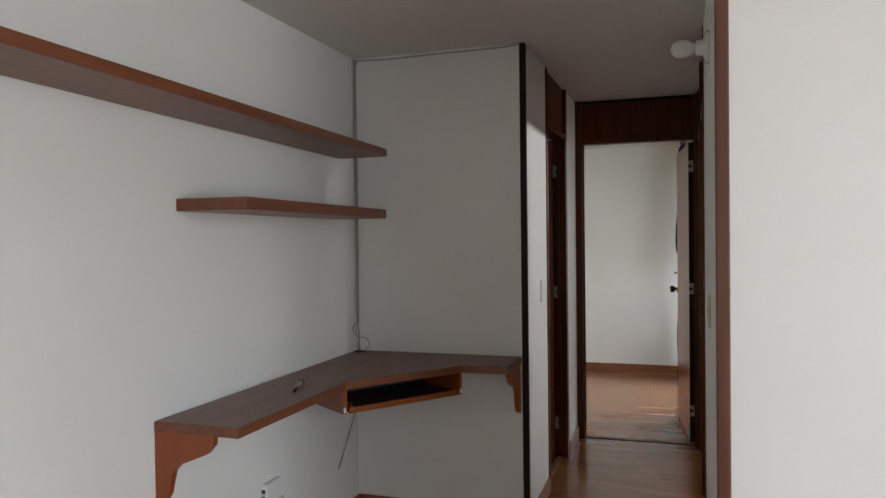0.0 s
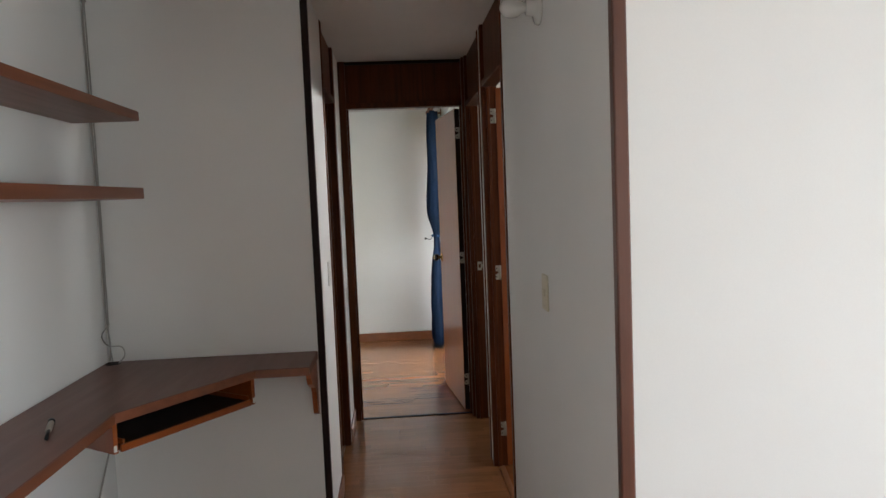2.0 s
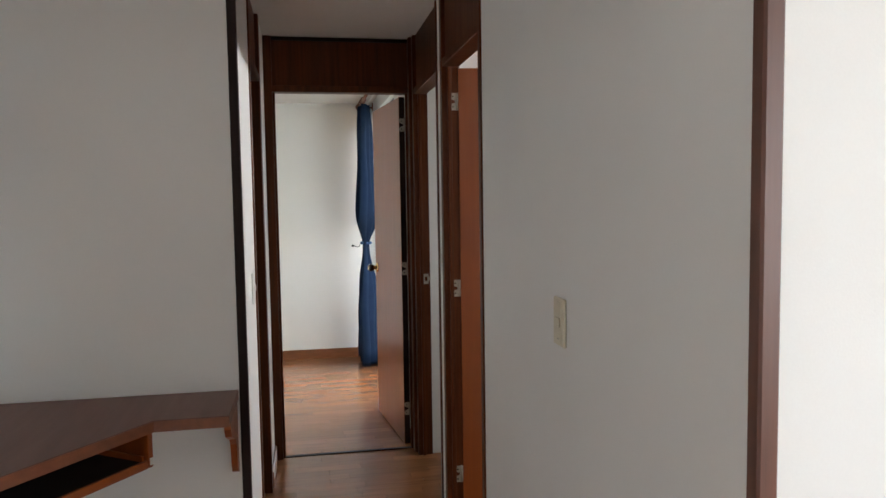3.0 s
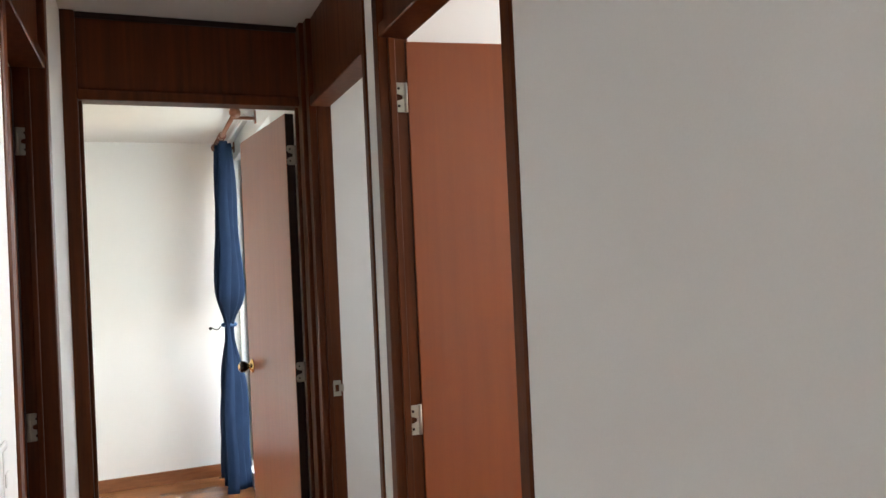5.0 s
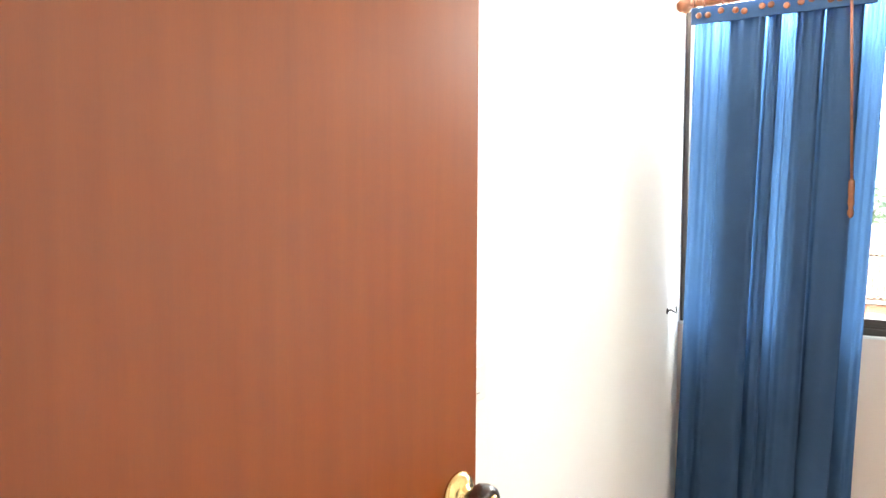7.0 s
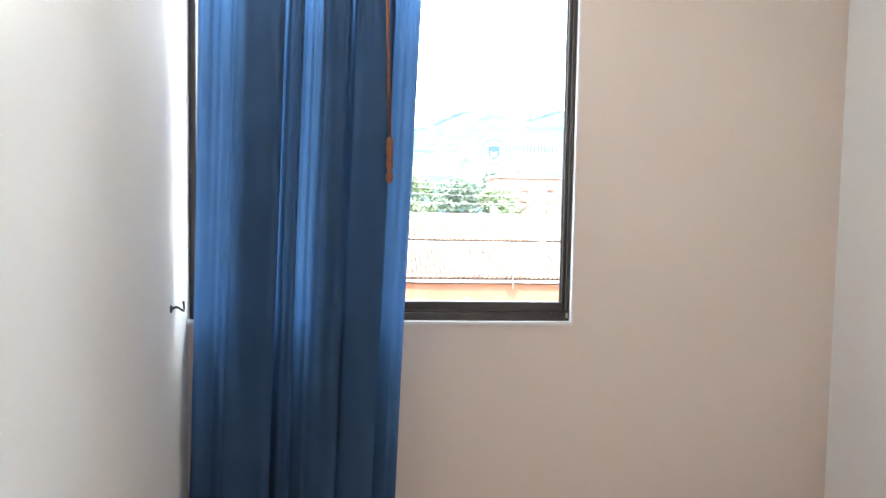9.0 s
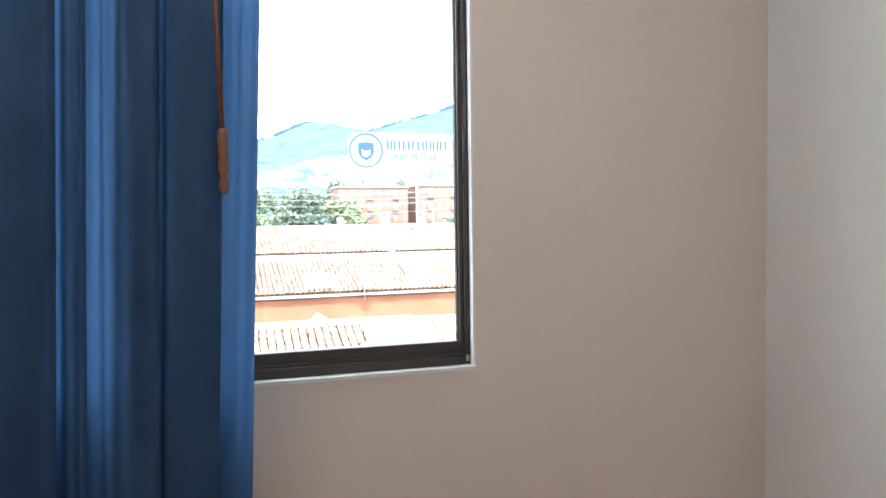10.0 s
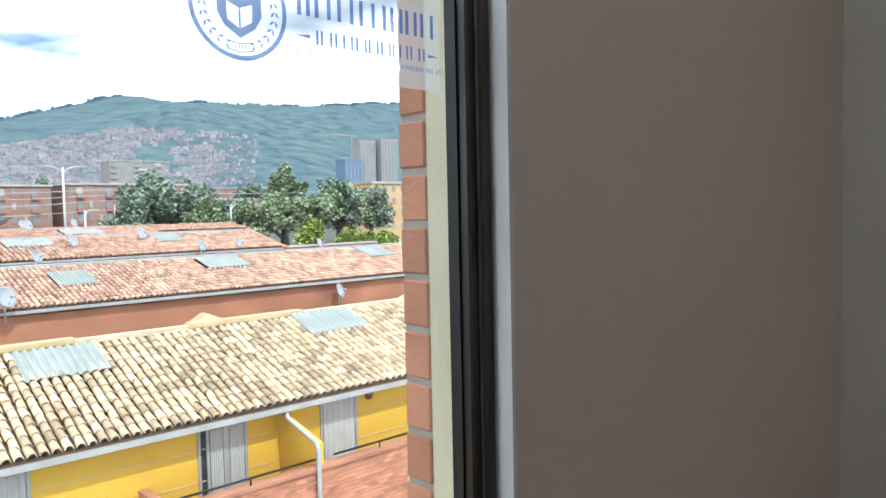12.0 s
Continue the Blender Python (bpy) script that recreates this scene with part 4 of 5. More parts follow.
part("film", flat([(0.0, 0.012), (0.01, 0.0), (SY0 - SY1, 0.0), (SY0 - SY1, SZ1 - SZ0), (0.008, SZ1 - SZ0), (0.0, SZ1 - SZ0 - 0.008)]), M_FILM, st, "clear film")
def ring_band(r0, r1, dx=0.0004):
    bm = bmesh.new()
    vo = [bm.verts.new((SX - dx, SY0 - a, SZ1 - b)) for a, b in disc(0.041, 0.041, r0)]
    vi = [bm.verts.new((SX - dx, SY0 - a, SZ1 - b)) for a, b in disc(0.041, 0.041, r1)]
    for k in range(40):
        bm.faces.new((vo[k], vo[(k + 1) % 40], vi[(k + 1) % 40], vi[k]))
    return bm


part("emblem_ring", ring_band(0.0387, 0.0352), M_INK, st, "blue ring")
bm = bmesh.new()
shield = [(0.0235, 0.0245), (0.041, 0.0225), (0.0585, 0.0245), (0.0585, 0.047), (0.053, 0.056), (0.041, 0.064), (0.029, 0.056), (0.0235, 0.047)]
book = [(0.031, 0.0385), (0.041, 0.0425), (0.051, 0.0385), (0.051, 0.046), (0.0505, 0.0515), (0.041, 0.057), (0.0315, 0.0515), (0.031, 0.046)]
vo, vi = ([bm.verts.new((SX - 0.0004, SY0 - a, SZ1 - b)) for a, b in o] for o in (shield, book))
for k in range(8):
    bm.faces.new((vo[k], vo[(k + 1) % 8], vi[(k + 1) % 8], vi[k]))
part("emblem_shield", bm, M_INK, st, "blue shield shape round a clear book")
part("emblem_spine", flat([(0.0403, 0.0428), (0.0417, 0.0428), (0.0417, 0.0568), (0.0403, 0.0568)], 0.0004), M_INK, st)
for s_ in (-1, 1):
    for k in range(8):
        for out in (-1, 1):
            a = radians(-28 + 14 * k)
            r = 0.0285 + out * 0.0018
            ca, cb = 0.041 + s_ * r * math.cos(a), 0.043 + 0.95 * r * math.sin(a)
            du, dv = 0.0030 * math.sin(a - 0.6 * out) * s_, -0.0030 * math.cos(a - 0.6 * out)
            part("emblem_leaf", flat([(ca - du, cb - dv), (ca + dv * 0.35, cb - du * 0.35), (ca + du, cb + dv), (ca - dv * 0.35, cb + du * 0.35)], 0.0004), M_INK, st)
for z in (0.0655, 0.0715):
    part("emblem_band", flat([(0.0305, z), (0.041, z + 0.0018), (0.0515, z), (0.0515, z + 0.0010), (0.041, z + 0.0028), (0.0305, z + 0.0010)], 0.0004), M_INK, st)
for k in range(4):
    part("emblem_mark", flat([(0.0365 + 0.0026 * k, 0.0685), (0.0375 + 0.0026 * k, 0.0685), (0.0375 + 0.0026 * k, 0.0712), (0.0365 + 0.0026 * k, 0.0712)], 0.0009), M_INK, st)


def name_bars(spans, top, bottom, stroke):
    """The printed name as plain bars."""
    for a, b in spans:
        n = max(1, round((b - a) / (2.4 * stroke)))
        for i in range(n):
            c = a + (b - a) * (i + 0.5) / n
            part("name_bar", flat([(c - stroke / 2, top), (c + stroke / 2, top), (c + stroke / 2, bottom), (c - stroke / 2, bottom)], 0.0004), M_INK, st)


edges, x = [], 0.087
for w in (0.0235, 0.0198, 0.0190, 0.0102, 0.0165, 0.0130, 0.0150, 0.0105):
    edges.append((x, x + w))
    x += w + 0.0025
name_bars(edges, 0.0185, 0.0390, 0.0036)
part("rule", flat([(0.087, 0.0545), (0.100, 0.0530), (0.100, 0.0560)], 0.0004), M_INK, st)
edges, x = [], 0.1045
for w in (0.0085, 0.0095, 0.0022, 0.0100, 0.0080, 0.0090, 0.0080, 0.0022, 0.0095, 0.0105):
    edges.append((x, x + w))
    x += w + 0.0042
name_bars(edges, 0.0488, 0.0600, 0.0020)
part("rule", flat([(0.222, 0.0530), (0.222, 0.0560), (0.235, 0.0545)], 0.0004), M_INK, st)


def lettering(text, size, m, parent, name):
    cu = bpy.data.curves.new(name, "FONT")
    cu.body, cu.size, cu.space_character = text, size, 1.22
    tmp = bpy.data.objects.new(name, cu)
    scene.collection.objects.link(tmp)
    bpy.context.view_layer.update()
    me = bpy.data.meshes.new_from_object(tmp.evaluated_get(bpy.context.evaluated_depsgraph_get()))
    bpy.data.objects.remove(tmp)
    bm = bmesh.new()
    bm.from_mesh(me)
    bm.transform(m)
    return part(name, bm, M_INK, parent, "small printed line")


tm = Matrix(((0, 0, -1, SX - 0.0004), (-1, 0, 0, SY0 - 0.086), (0, 1, 0, SZ1 - 0.0695), (0, 0, 0, 1)))
line = lettering("20 DE JUNIO\u00b7S\u00d3LO EN CINES\u00b7TAMBI\u00c9N EN 3D", 0.0062, tm, st, "printed_line")
# ---- outside: ground, rows of tiled houses ----
GZ = -7.6
structure("ground", boxes((2.9, 4000, -4000, 2500, GZ - 1.0, GZ)), M_ASPH, "dark asphalt and grass ground far below", "ground")


def roof_point(row, s, y):
    x0, z0, x1, z1 = row
    return Vector((x0 + (x1 - x0) * s, y, z0 + (z1 - z0) * s))


def tile_mesh(name, w, l, h, material, n=5):
    """One half-round clay tile, open below, with thickness at its lower lip; runs up +x."""
    bm = bmesh.new()
    rings = []
    for a, (x, k, dz) in enumerate(((0, 1.0, 0.020), (l, 0.84, 0.0))):
        rings.append([bm.verts.new((x, math.cos(t) * w / 2 * k, math.sin(t) * h * k + dz)) for t in [math.pi * i / n for i in range(n + 1)]])
    lip = [bm.verts.new((0.003, v.co.y * 0.82, v.co.z - 0.016)) for v in rings[0]]
    for i in range(n):
        bm.faces.new((rings[0][i], rings[0][i + 1], rings[1][i + 1], rings[1][i]))
        bm.faces.new((rings[0][i + 1], rings[0][i], lip[i], lip[i + 1]))
    for f in bm.faces:
        f.smooth = False
    return mesh_of(name, bm, material)


def tiled_roof(parent, row, y0, y1, w, l, near, material, material_i, skip=()):
    """Cover tiles up the slope; those inside 'near' (a stretch of y) are objects of their own."""
    x0, z0, x1, z1 = row
    slope = math.atan2(z1 - z0, x1 - x0)
    run = math.hypot(x1 - x0, z1 - z0)
    me = tile_mesh("roof_tile", w * 0.84, l * 1.12, w * 0.42, material)
    tv = [v.co.copy() for v in me.vertices]
    tf = [tuple(p.vertices) for p in me.polygons]
    verts, faces = [], []
    rows_n, cols_n = int(run / l), int((y1 - y0) / w)
    base = world_loc(parent)
    for c in range(cols_n):
        y = y0 + (c + 0.5) * w
        for r in range(rows_n):
            d = r * l
            u = Vector((math.cos(slope), 0, math.sin(slope)))
            p = Vector((x0, y, z0)) + u * d + Vector((-math.sin(slope), 0, math.cos(slope))) * (0.02 + 0.006 * random.random())
            if any(a <= y <= b and e <= d <= f for a, b, e, f in skip):
                continue
            m = Matrix.Translation(p) @ Matrix.Rotation(-slope, 4, "Y") @ Matrix.Rotation(random.gauss(0, 0.04), 4, "Z") @ Matrix.Rotation(random.gauss(0, 0.06), 4, "X")
            if near and near[0] <= y <= near[1] and near[2] <= d <= near[3]:
                ob = new("roof_tile", me)
                ob.parent = parent
                ob.matrix_local = Matrix.Translation(-base) @ m
            else:
                o = len(verts)
                verts += [m @ v - base for v in tv]
                faces += [tuple(i + o for i in f) for f in tf]
    fm = bpy.data.meshes.new("tile_field")
    fm.from_pydata(verts, [], faces)
    fm.materials.append(material_i)
    ob = tagged(new("tile_field", fm), kind="stuff")
    ob.parent = parent


def corrugated(parent, row, y0, y1, d0, d1):
    x0, z0, x1, z1 = row
    sl = math.atan2(z1 - z0, x1 - x0)
    bm = bmesh.new()
    n = 60
    rows_ = []
    for d in (d0, (d0 + d1) / 2, d1):
        rows_.append([])
        for i in range(n + 1):
            y = y0 + (y1 - y0) * i / n
            h = 0.10 + 0.028 * math.sin(2 * math.pi * i / 6)
            rows_[-1].append(bm.verts.new((x0 + d * math.cos(sl) - h * math.sin(sl), y, z0 + d * math.sin(sl) + h * math.cos(sl))))
    for a, b in zip(rows_, rows_[1:]):
        for i in range(n):
            bm.faces.new((a[i], a[i + 1], b[i + 1], b[i]))
    return part("skylight_sheet", bm, M_CORR, parent, "grey corrugated roof sheet")


def dish(c, aim, r):
    """A satellite dish on a bent arm."""
    c, n = Vector(c), Vector(aim).normalized()
    d = thing("satellite_dish", c - Vector((0, 0, 0.55)), "pale grey satellite dish on a bent arm", "satellite dish", "satellite dishes on the roofs")
    prof = [(0.02, 0.0)] + [(r * k / 5, 0.32 * r * (k / 5) ** 2) for k in range(1, 6)] + [(r, 0.32 * r - 0.015), (r * 0.5, 0.03 * r - 0.01)]
    part("bowl", lathe(prof, n, c, 18), M_DISH, d)
    part("mast", tube([c - Vector((0, 0, 0.6)), c - Vector((0, 0, 0.15)), c - n * 0.03], 0.02, 6), M_POLE, d)
    part("arm", tube([c - Vector((0, 0, r * 0.9)) + n * 0.2 * r, c + n * r * 1.1 - Vector((0, 0, r * 0.25))], 0.012, 6), M_POLE, d)
    part("receiver", lathe([(0.03, 0), (0.045, 0.03), (0.03, 0.09)], -n, c + n * r * 1.15 - Vector((0, 0, r * 0.2)), 10), M_DISH, d)
    return d


# row 1: yellow houses under a clay roof
R1 = (14.0, -2.14, 17.1, -1.02)
h1 = thing("row_house", (15.5, -6, GZ), "yellow row house with clay tile roof and balcony", "house")
part("wall", boxes((14.35, 20.4, -16, 12, GZ, -2.16)), M_YELLOW, h1, "yellow painted wall")
for k, z in enumerate((-2.72, -3.28, -3.85)):
    part("wall_joint", boxes((14.342, 14.352, -16, 12, z, z + 0.02)), M_FLASH, h1)
part("roof_slab", prism([(13.98, -2.17), (17.1, -1.05), (20.6, -2.2), (20.6, -2.35), (17.1, -1.25), (14.2, -2.3)], -16, 12, 0, "y"), M_UNDER, h1)
part("gutter", boxes((13.89, 14.02, -16, 12, -2.25, -2.17)), M_GUTTER, h1, "pale grey gutter")
part("ridge_flashing", boxes((17.0, 17.25, -5.1, -2.4, -1.03, -0.93), (17.0, 17.25, -0.2, 12, -1.03, -0.93)), M_FLASH, h1, "ochre ridge flashing")
part("ridge_cap", boxes((17.02, 17.2, -16, 12, -1.06, -0.965)), M_TILE, h1)
SK1 = [(-0.42, 0.88, 2.05, 2.85), (-6.2, -4.75, 2.2, 2.95)]
tiled_roof(h1, R1, -12, 7, 0.165, 0.255, (-3.0, 0.9, 0.0, 3.3), M_TILE, M_TILE_I, SK1)
for a, b, d0, d1 in SK1:
    corrugated(h1, R1, a - 0.05, b + 0.05, d0 - 0.05, d1 + 0.2)


def far_window(parent, y0, y1, z0, z1, x, kind):
    """A framed opening on a facade that looks towards -x."""
    w = part("window", boxes((x - 0.02, x + 0.02, y0, y0 + 0.05, z0, z1), (x - 0.02, x + 0.02, y1 - 0.05, y1, z0, z1), (x - 0.02, x + 0.02, y0 + 0.05, y1 - 0.05, z1 - 0.05, z1), (x - 0.02, x + 0.02, y0 + 0.05, y1 - 0.05, z0, z0 + 0.05)),
             M_GUTTER, parent, "pale framed window")
    part("pane", box(x + 0.004, x + 0.012, y0 + 0.05, y1 - 0.05, z0 + 0.05, z1 - 0.05), M_PALEWIN if kind == "pale" else M_ROOM, w)
    if kind in ("pale", "sheer"):
        bm = bmesh.new()
        n = 40
        a = [(bm.verts.new((x - 0.012 + 0.012 * math.sin(i * 0.9), y0 + 0.06 + (y1 - y0 - 0.12) * i / n, z)), ) for z in (z0 + 0.06, z1 - 0.06) for i in range(n + 1)]
        a = [q[0] for q in a]
        for i in range(n):
            bm.faces.new((a[i], a[i + 1], a[n + 2 + i], a[n + 1 + i]))
        part("sheer_curtain", bm, M_SHEER, w, "white sheer curtain")
    return w


far_window(h1, 1.25, 1.82, -4.5, -2.34, 14.34, "pale")
far_window(h1, 1.84, 2.4, -4.5, -2.34, 14.34, "pale")
far_window(h1, 2.42, 3.0, -4.5, -2.34, 14.34, "pale")
far_window(h1, -1.90, -1.31, -4.6, -2.34, 14.34, "dark")
far_window(h1, -1.82, -1.46, -4.6, -2.34, 14.325, "sheer")
far_window(h1, -2.22, -1.82, -4.6, -2.34, 14.33, "pale")
far_window(h1, -4.64, -3.78, -4.6, -2.30, 14.34, "sheer")
far_window(h1, -9.0, -7.6, -4.6, -2.34, 14.34, "sheer")
part("side_wall", prism([(14.352, -2.33), (13.0, -2.66), (13.0, -4.7), (14.352, -4.7)], -2.98, -2.88, 0, "y"), M_YELLOW, h1, "sloping yellow wall between two balconies")
part("downpipe", tube([(13.95, -2.83, -2.24), (13.93, -2.83, -2.38), (12.94, -2.80, -2.60), (12.885, -2.80, -2.68), (12.885, -2.80, -5.6)], 0.045, 8), M_GUTTER, h1, "white rain pipe")
part("wall_vent", lathe([(0.10, 0), (0.10, 0.03), (0.05, 0.05)], (-1, 0, 0), (14.34, -4.95, -2.42), 12), M_TRIM, h1)
bal = part("balcony", boxes((12.95, 13.1, -16, -0.35, -5.2, -3.09), (12.95, 14.35, -0.45, -0.3, -5.2, -3.12)), M_BRICKW, h1, "brick balcony parapet")
bm_v, bm_f = [], []
for c in range(16):
    z = -3.165 - c * 0.072
    yb = -0.32 - (0.11 if c % 2 else 0.0)
    while yb > -9:
        o = len(bm_v)
        dx = random.uniform(0.004, 0.010)
        bm_v += [(12.95 - dx - 13.0 * 0, yy, zz) for zz in (z, z + 0.058) for yy in (yb, yb - 0.205)] + [(12.952, yy, zz) for zz in (z, z + 0.058) for yy in (yb, yb - 0.205)]
        bm_f += [(o, o + 1, o + 3, o + 2), (o + 2, o + 3, o + 7, o + 6), (o, o + 4, o + 5, o + 1), (o, o + 2, o + 6, o + 4), (o + 1, o + 5, o + 7, o + 3)]
        yb -= 0.217
bme_ = bpy.data.meshes.new("parapet_bricks")
bme_.from_pydata([Vector(v) - world_loc(bal) for v in bm_v], [], bm_f)
bme_.materials.append(M_BRICKP)
pb = tagged(new("parapet_bricks", bme_), kind="stuff")
pb.parent = bal
part("balcony_cap", boxes((12.9, 13.15, -16, -0.3, -3.09, -3.035)), M_BRICKW, bal)
for a, b in ((-3.0, 0.0), (-16, -3.2)):
    part("rail", tube([(13.02, a, -2.92), (13.02, b, -2.92)], 0.02, 6), M_IRON, bal, "dark metal rail")
for y in (-0.4, -1.6, -2.9, -4.2, -5.6, -7.0):
    part("rail_post", tube([(13.02, y, -3.035), (13.02, y, -2.92)], 0.015, 6), M_IRON, bal)
part("balcony_floor", box(13.1, 14.35, -16, -0.45, -4.75, -4.6), M_CONC, h1)


def brick_course(parent, x, y0, y1, z0, z1):
    """Raised brick courses on a far wall, with recessed joints."""
    bm = bmesh.new()
    z = z0
    while z < z1 - 0.06:
        bm_box(bm, x - 0.012, x + 0.01, y0, y1, z, z + 0.062)
        z += 0.078
    return tagged(part("brick_courses", bm, M_BRICKW, parent, "red brick courses"), kind="stuff")


def row(name_y, eave, ridge, y0, y1, hip, tile_w, label, skips=()):
    """A further row of houses: brick front wall under a gutter and a tiled slope."""
    (x0, z0), (x1, z1) = eave, ridge
    h = thing("row_house", (x0, (y0 + y1) / 2, GZ), label, "house", "rows of brick houses")
    part("wall", boxes((x0, x0 + 7.0, y0, y1, GZ, z0 - 0.12)), M_BRICKW, h, "red brick wall")
    brick_course(h, x0, y0, y1, z0 - 1.5, z0 - 0.14)
    part("roof_slab", prism([(x0 - 0.1, z0 - 0.03), (x1, z1 - 0.03), (x1 + 3.2, z0), (x1 + 3.2, z0 - 0.12), (x1, z1 - 0.2), (x0, z0 - 0.14)], y0, y1, 0, "y"), M_UNDER, h)
    part("gutter", boxes((x0 - 0.2, x0 - 0.06, y0, y1, z0 - 0.08, z0 - 0.01)), M_GUTTER, h, "grey gutter")
    part("ridge_flashing", boxes((x1 - 0.05, x1 + 0.2, y0, y1, z1 - 0.02, z1 + 0.09)), M_GUTTER, h, "pale ridge flashing")
    part("gable_cap", prism([(x0 - 0.2, z0 + 0.02), (x1, z1 + 0.12), (x1 + 3.2, z0 + 0.05), (x1 + 3.2, z0 - 0.1), (x1, z1 - 0.05), (x0 - 0.2, z0 - 0.1)], y0 - 0.12, y0 + 0.10, 0, "y"), M_BRICKW, h)
    tiled_roof(h, (x0 - 0.06, z0, x1, z1), y0 + 0.1, y1, tile_w, 0.25, None, M_TILE_R, M_TILE_R, skips)
    for a, b, d0, d1 in skips:
        corrugated(h, (x0 - 0.06, z0, x1, z1), a, b, d0, d1 + 0.2)
    return h


row("a", (22.0, -0.87), (25.2, -0.09), -22, 9, 0, 0.14, "brick row house with red tile roof", [(-2.6, -1.6, 1.3, 2.4), (-7.4, -6.0, 1.9, 2.9), (-13.3, -12.2, 1.9, 3.0), (0.6, 1.5, 0.2, 1.4)])
row("b", (30.0, -0.15), (33.3, 0.50), -12.2, 10, 0, 0.165, "brick row house with red tile roof", [(-3.8, -2.2, 1.9, 2.9), (-8.6, -7.6, 1.7, 3.0)])
row("c", (38.2, 0.25), (41.5, 0.72), -10.4, 12, 0, 0.19, "distant brick row house with red tile roof", [(-8.0, -6.2, 1.2, 2.4)])
row("d", (47.0, 0.30), (50.0, 0.62), -19.5, 12, 0, 0.25, "distant brick row house with red tile roof")
lw = thing("garden_wall", (30.1, -15, GZ), "long red brick boundary wall with pale coping", "wall")
part("brick", boxes((30.0, 30.25, -17.2, -12.33, GZ, -0.2)), M_BRICKW, lw)
part("coping", boxes((29.95, 30.3, -17.2, -12.33, -0.2, -0.12)), M_CONC, lw)
# small tiled dormers behind the near ridge
for y, s in ((-4.2, 1.0), (-11.2, 1.3), (1.3, 0.9)):
    dm = thing("roof_dormer", (19.4, y, -2.6), "small tiled roof hump behind the ridge", "dormer", "dormers behind the ridge")
    bm = bmesh.new()
    p = [bm.verts.new(v) for v in ((18.6, y - 1.0 * s, -1.75), (18.6, y + 1.0 * s, -1.75), (20.8, y + 1.0 * s, -1.9), (20.8, y - 1.0 * s, -1.9), (19.5, y + 0.25, -1.12), (19.9, y + 0.25, -1.12))]
    for f in ((0, 1, 4), (1, 2, 5, 4), (2, 3, 5), (3, 0, 4, 5), (0, 3, 2, 1)):
        bm.faces.new([p[i] for i in f])
    part("tiled_cap", bm, M_TILE, dm)
    part("support", box(18.8, 20.7, y - 0.9 * s, y + 0.9 * s, -2.6, -1.85), M_CONC, dm)
for c, r in (((21.6, 0.0, -0.50), 0.42), ((21.7, -9.3, -1.20), 0.38), ((29.4, -2.55, 0.02), 0.36), ((31.6, -4.3, 0.42), 0.36), ((32.2, -7.0, 0.62), 0.42), ((29.5, -8.3, 0.1), 0.36), ((30.2, -10.2, 0.12), 0.38),
             ((29.6, -13.7, -0.05), 0.36), ((39.6, -2.2, 1.0), 0.4), ((39.4, -4.6, 0.95), 0.42), ((47.4, -6.2, 0.93), 0.42), ((47.4, -8.8, 0.93), 0.4), ((26.2, -15.5, -0.1), 0.36)):
    dish(c, (-0.8, -0.5, 0.35), r * 0.62)

# ---- outside: apartment blocks ----
def apartment(x, y0, y1, z1, storeys, material, label, bays, face=-1):
    a = thing("apartment_block", (x, (y0 + y1) / 2, GZ), label, "apartment block")
    part("wall", boxes((x, x + 14, y0, y1, GZ, z1)), material, a)
    part("roof", boxes((x - 0.4, x + 14.4, y0 - 0.4, y1 + 0.4, z1, z1 + 0.5)), M_CONC, a, "pale flat roof edge")
    n = storeys
    hgt = (z1 - GZ) / n
    wme = None
    for s in range(n):
        z0 = GZ + s * hgt + hgt * 0.3
        for b in range(bays):
            w = (y1 - y0) / bays
            yy = y0 + (b + 0.22) * w
            wide = 0.56 if b % 3 == 1 else 0.3
            part("window", boxes((x - 0.12, x + 0.05, yy, yy + w * wide, z0, z0 + hgt * 0.5)), M_PANE if (s * 7 + b * 3) % 5 else M_PALEWIN, a)
            if b % 3 == 1:
                part("balcony", boxes((x - 0.9, x, yy - 0.1 * w, yy + w * (wide + 0.1), z0 - hgt * 0.28, z0 + hgt * 0.02)), material, a)
    return a


apartment(200, -64, -50, 9.2, 5, M_APT, "red brick apartment block of five storeys", 6)
apartment(202, -47.5, -28, 8.8, 5, M_APT, "red brick apartment block of five storeys", 8)
apartment(206, -84, -66, 9.4, 5, M_APT, "red brick apartment block of five storeys", 7)
apartment(150, -132, -107, 8.0, 5, M_OCHRE, "ochre apartment block with glazed bays", 9)
apartment(330, -190, -140, 13, 6, M_APT, "distant brick apartment block", 10)
apartment(420, -166, -133, 31, 12, M_TOWER, "distant pale apartment tower", 8)


def tower(x, y, w, z1, material, label):
    t = thing("tower_block", (x, y, GZ), label, "tower block")
    part("shaft", boxes((x, x + 16, y - w / 2, y + w / 2, GZ, z1)), material, t)
    n = 5
    for k in range(n):
        yy = y - w / 2 + (k + 0.3) * w / n
        part("window_strip", boxes((x - 0.3, x + 0.2, yy, yy + w / n * 0.4, GZ + 6, z1 - 3)), M_PANE, t)
    return t


tower(600, -470, 22, 74, M_TOWER, "distant pale high-rise with window strips")
tower(605, -446, 20, 72, M_TOWER, "distant pale high-rise with window strips")
tower(600, -425, 22, 52, M_BLUE, "high-rise under construction wrapped in blue sheeting")
cr = thing("tower_crane", (602, -424, GZ), "thin tower crane above the building site", "crane")
part("mast", boxes((601.5, 602.5, -424.5, -423.5, GZ, 76)), M_TOWER, cr)
part("jib", boxes((601.6, 602.4, -430, -402, 75, 76.2)), M_TOWER, cr)

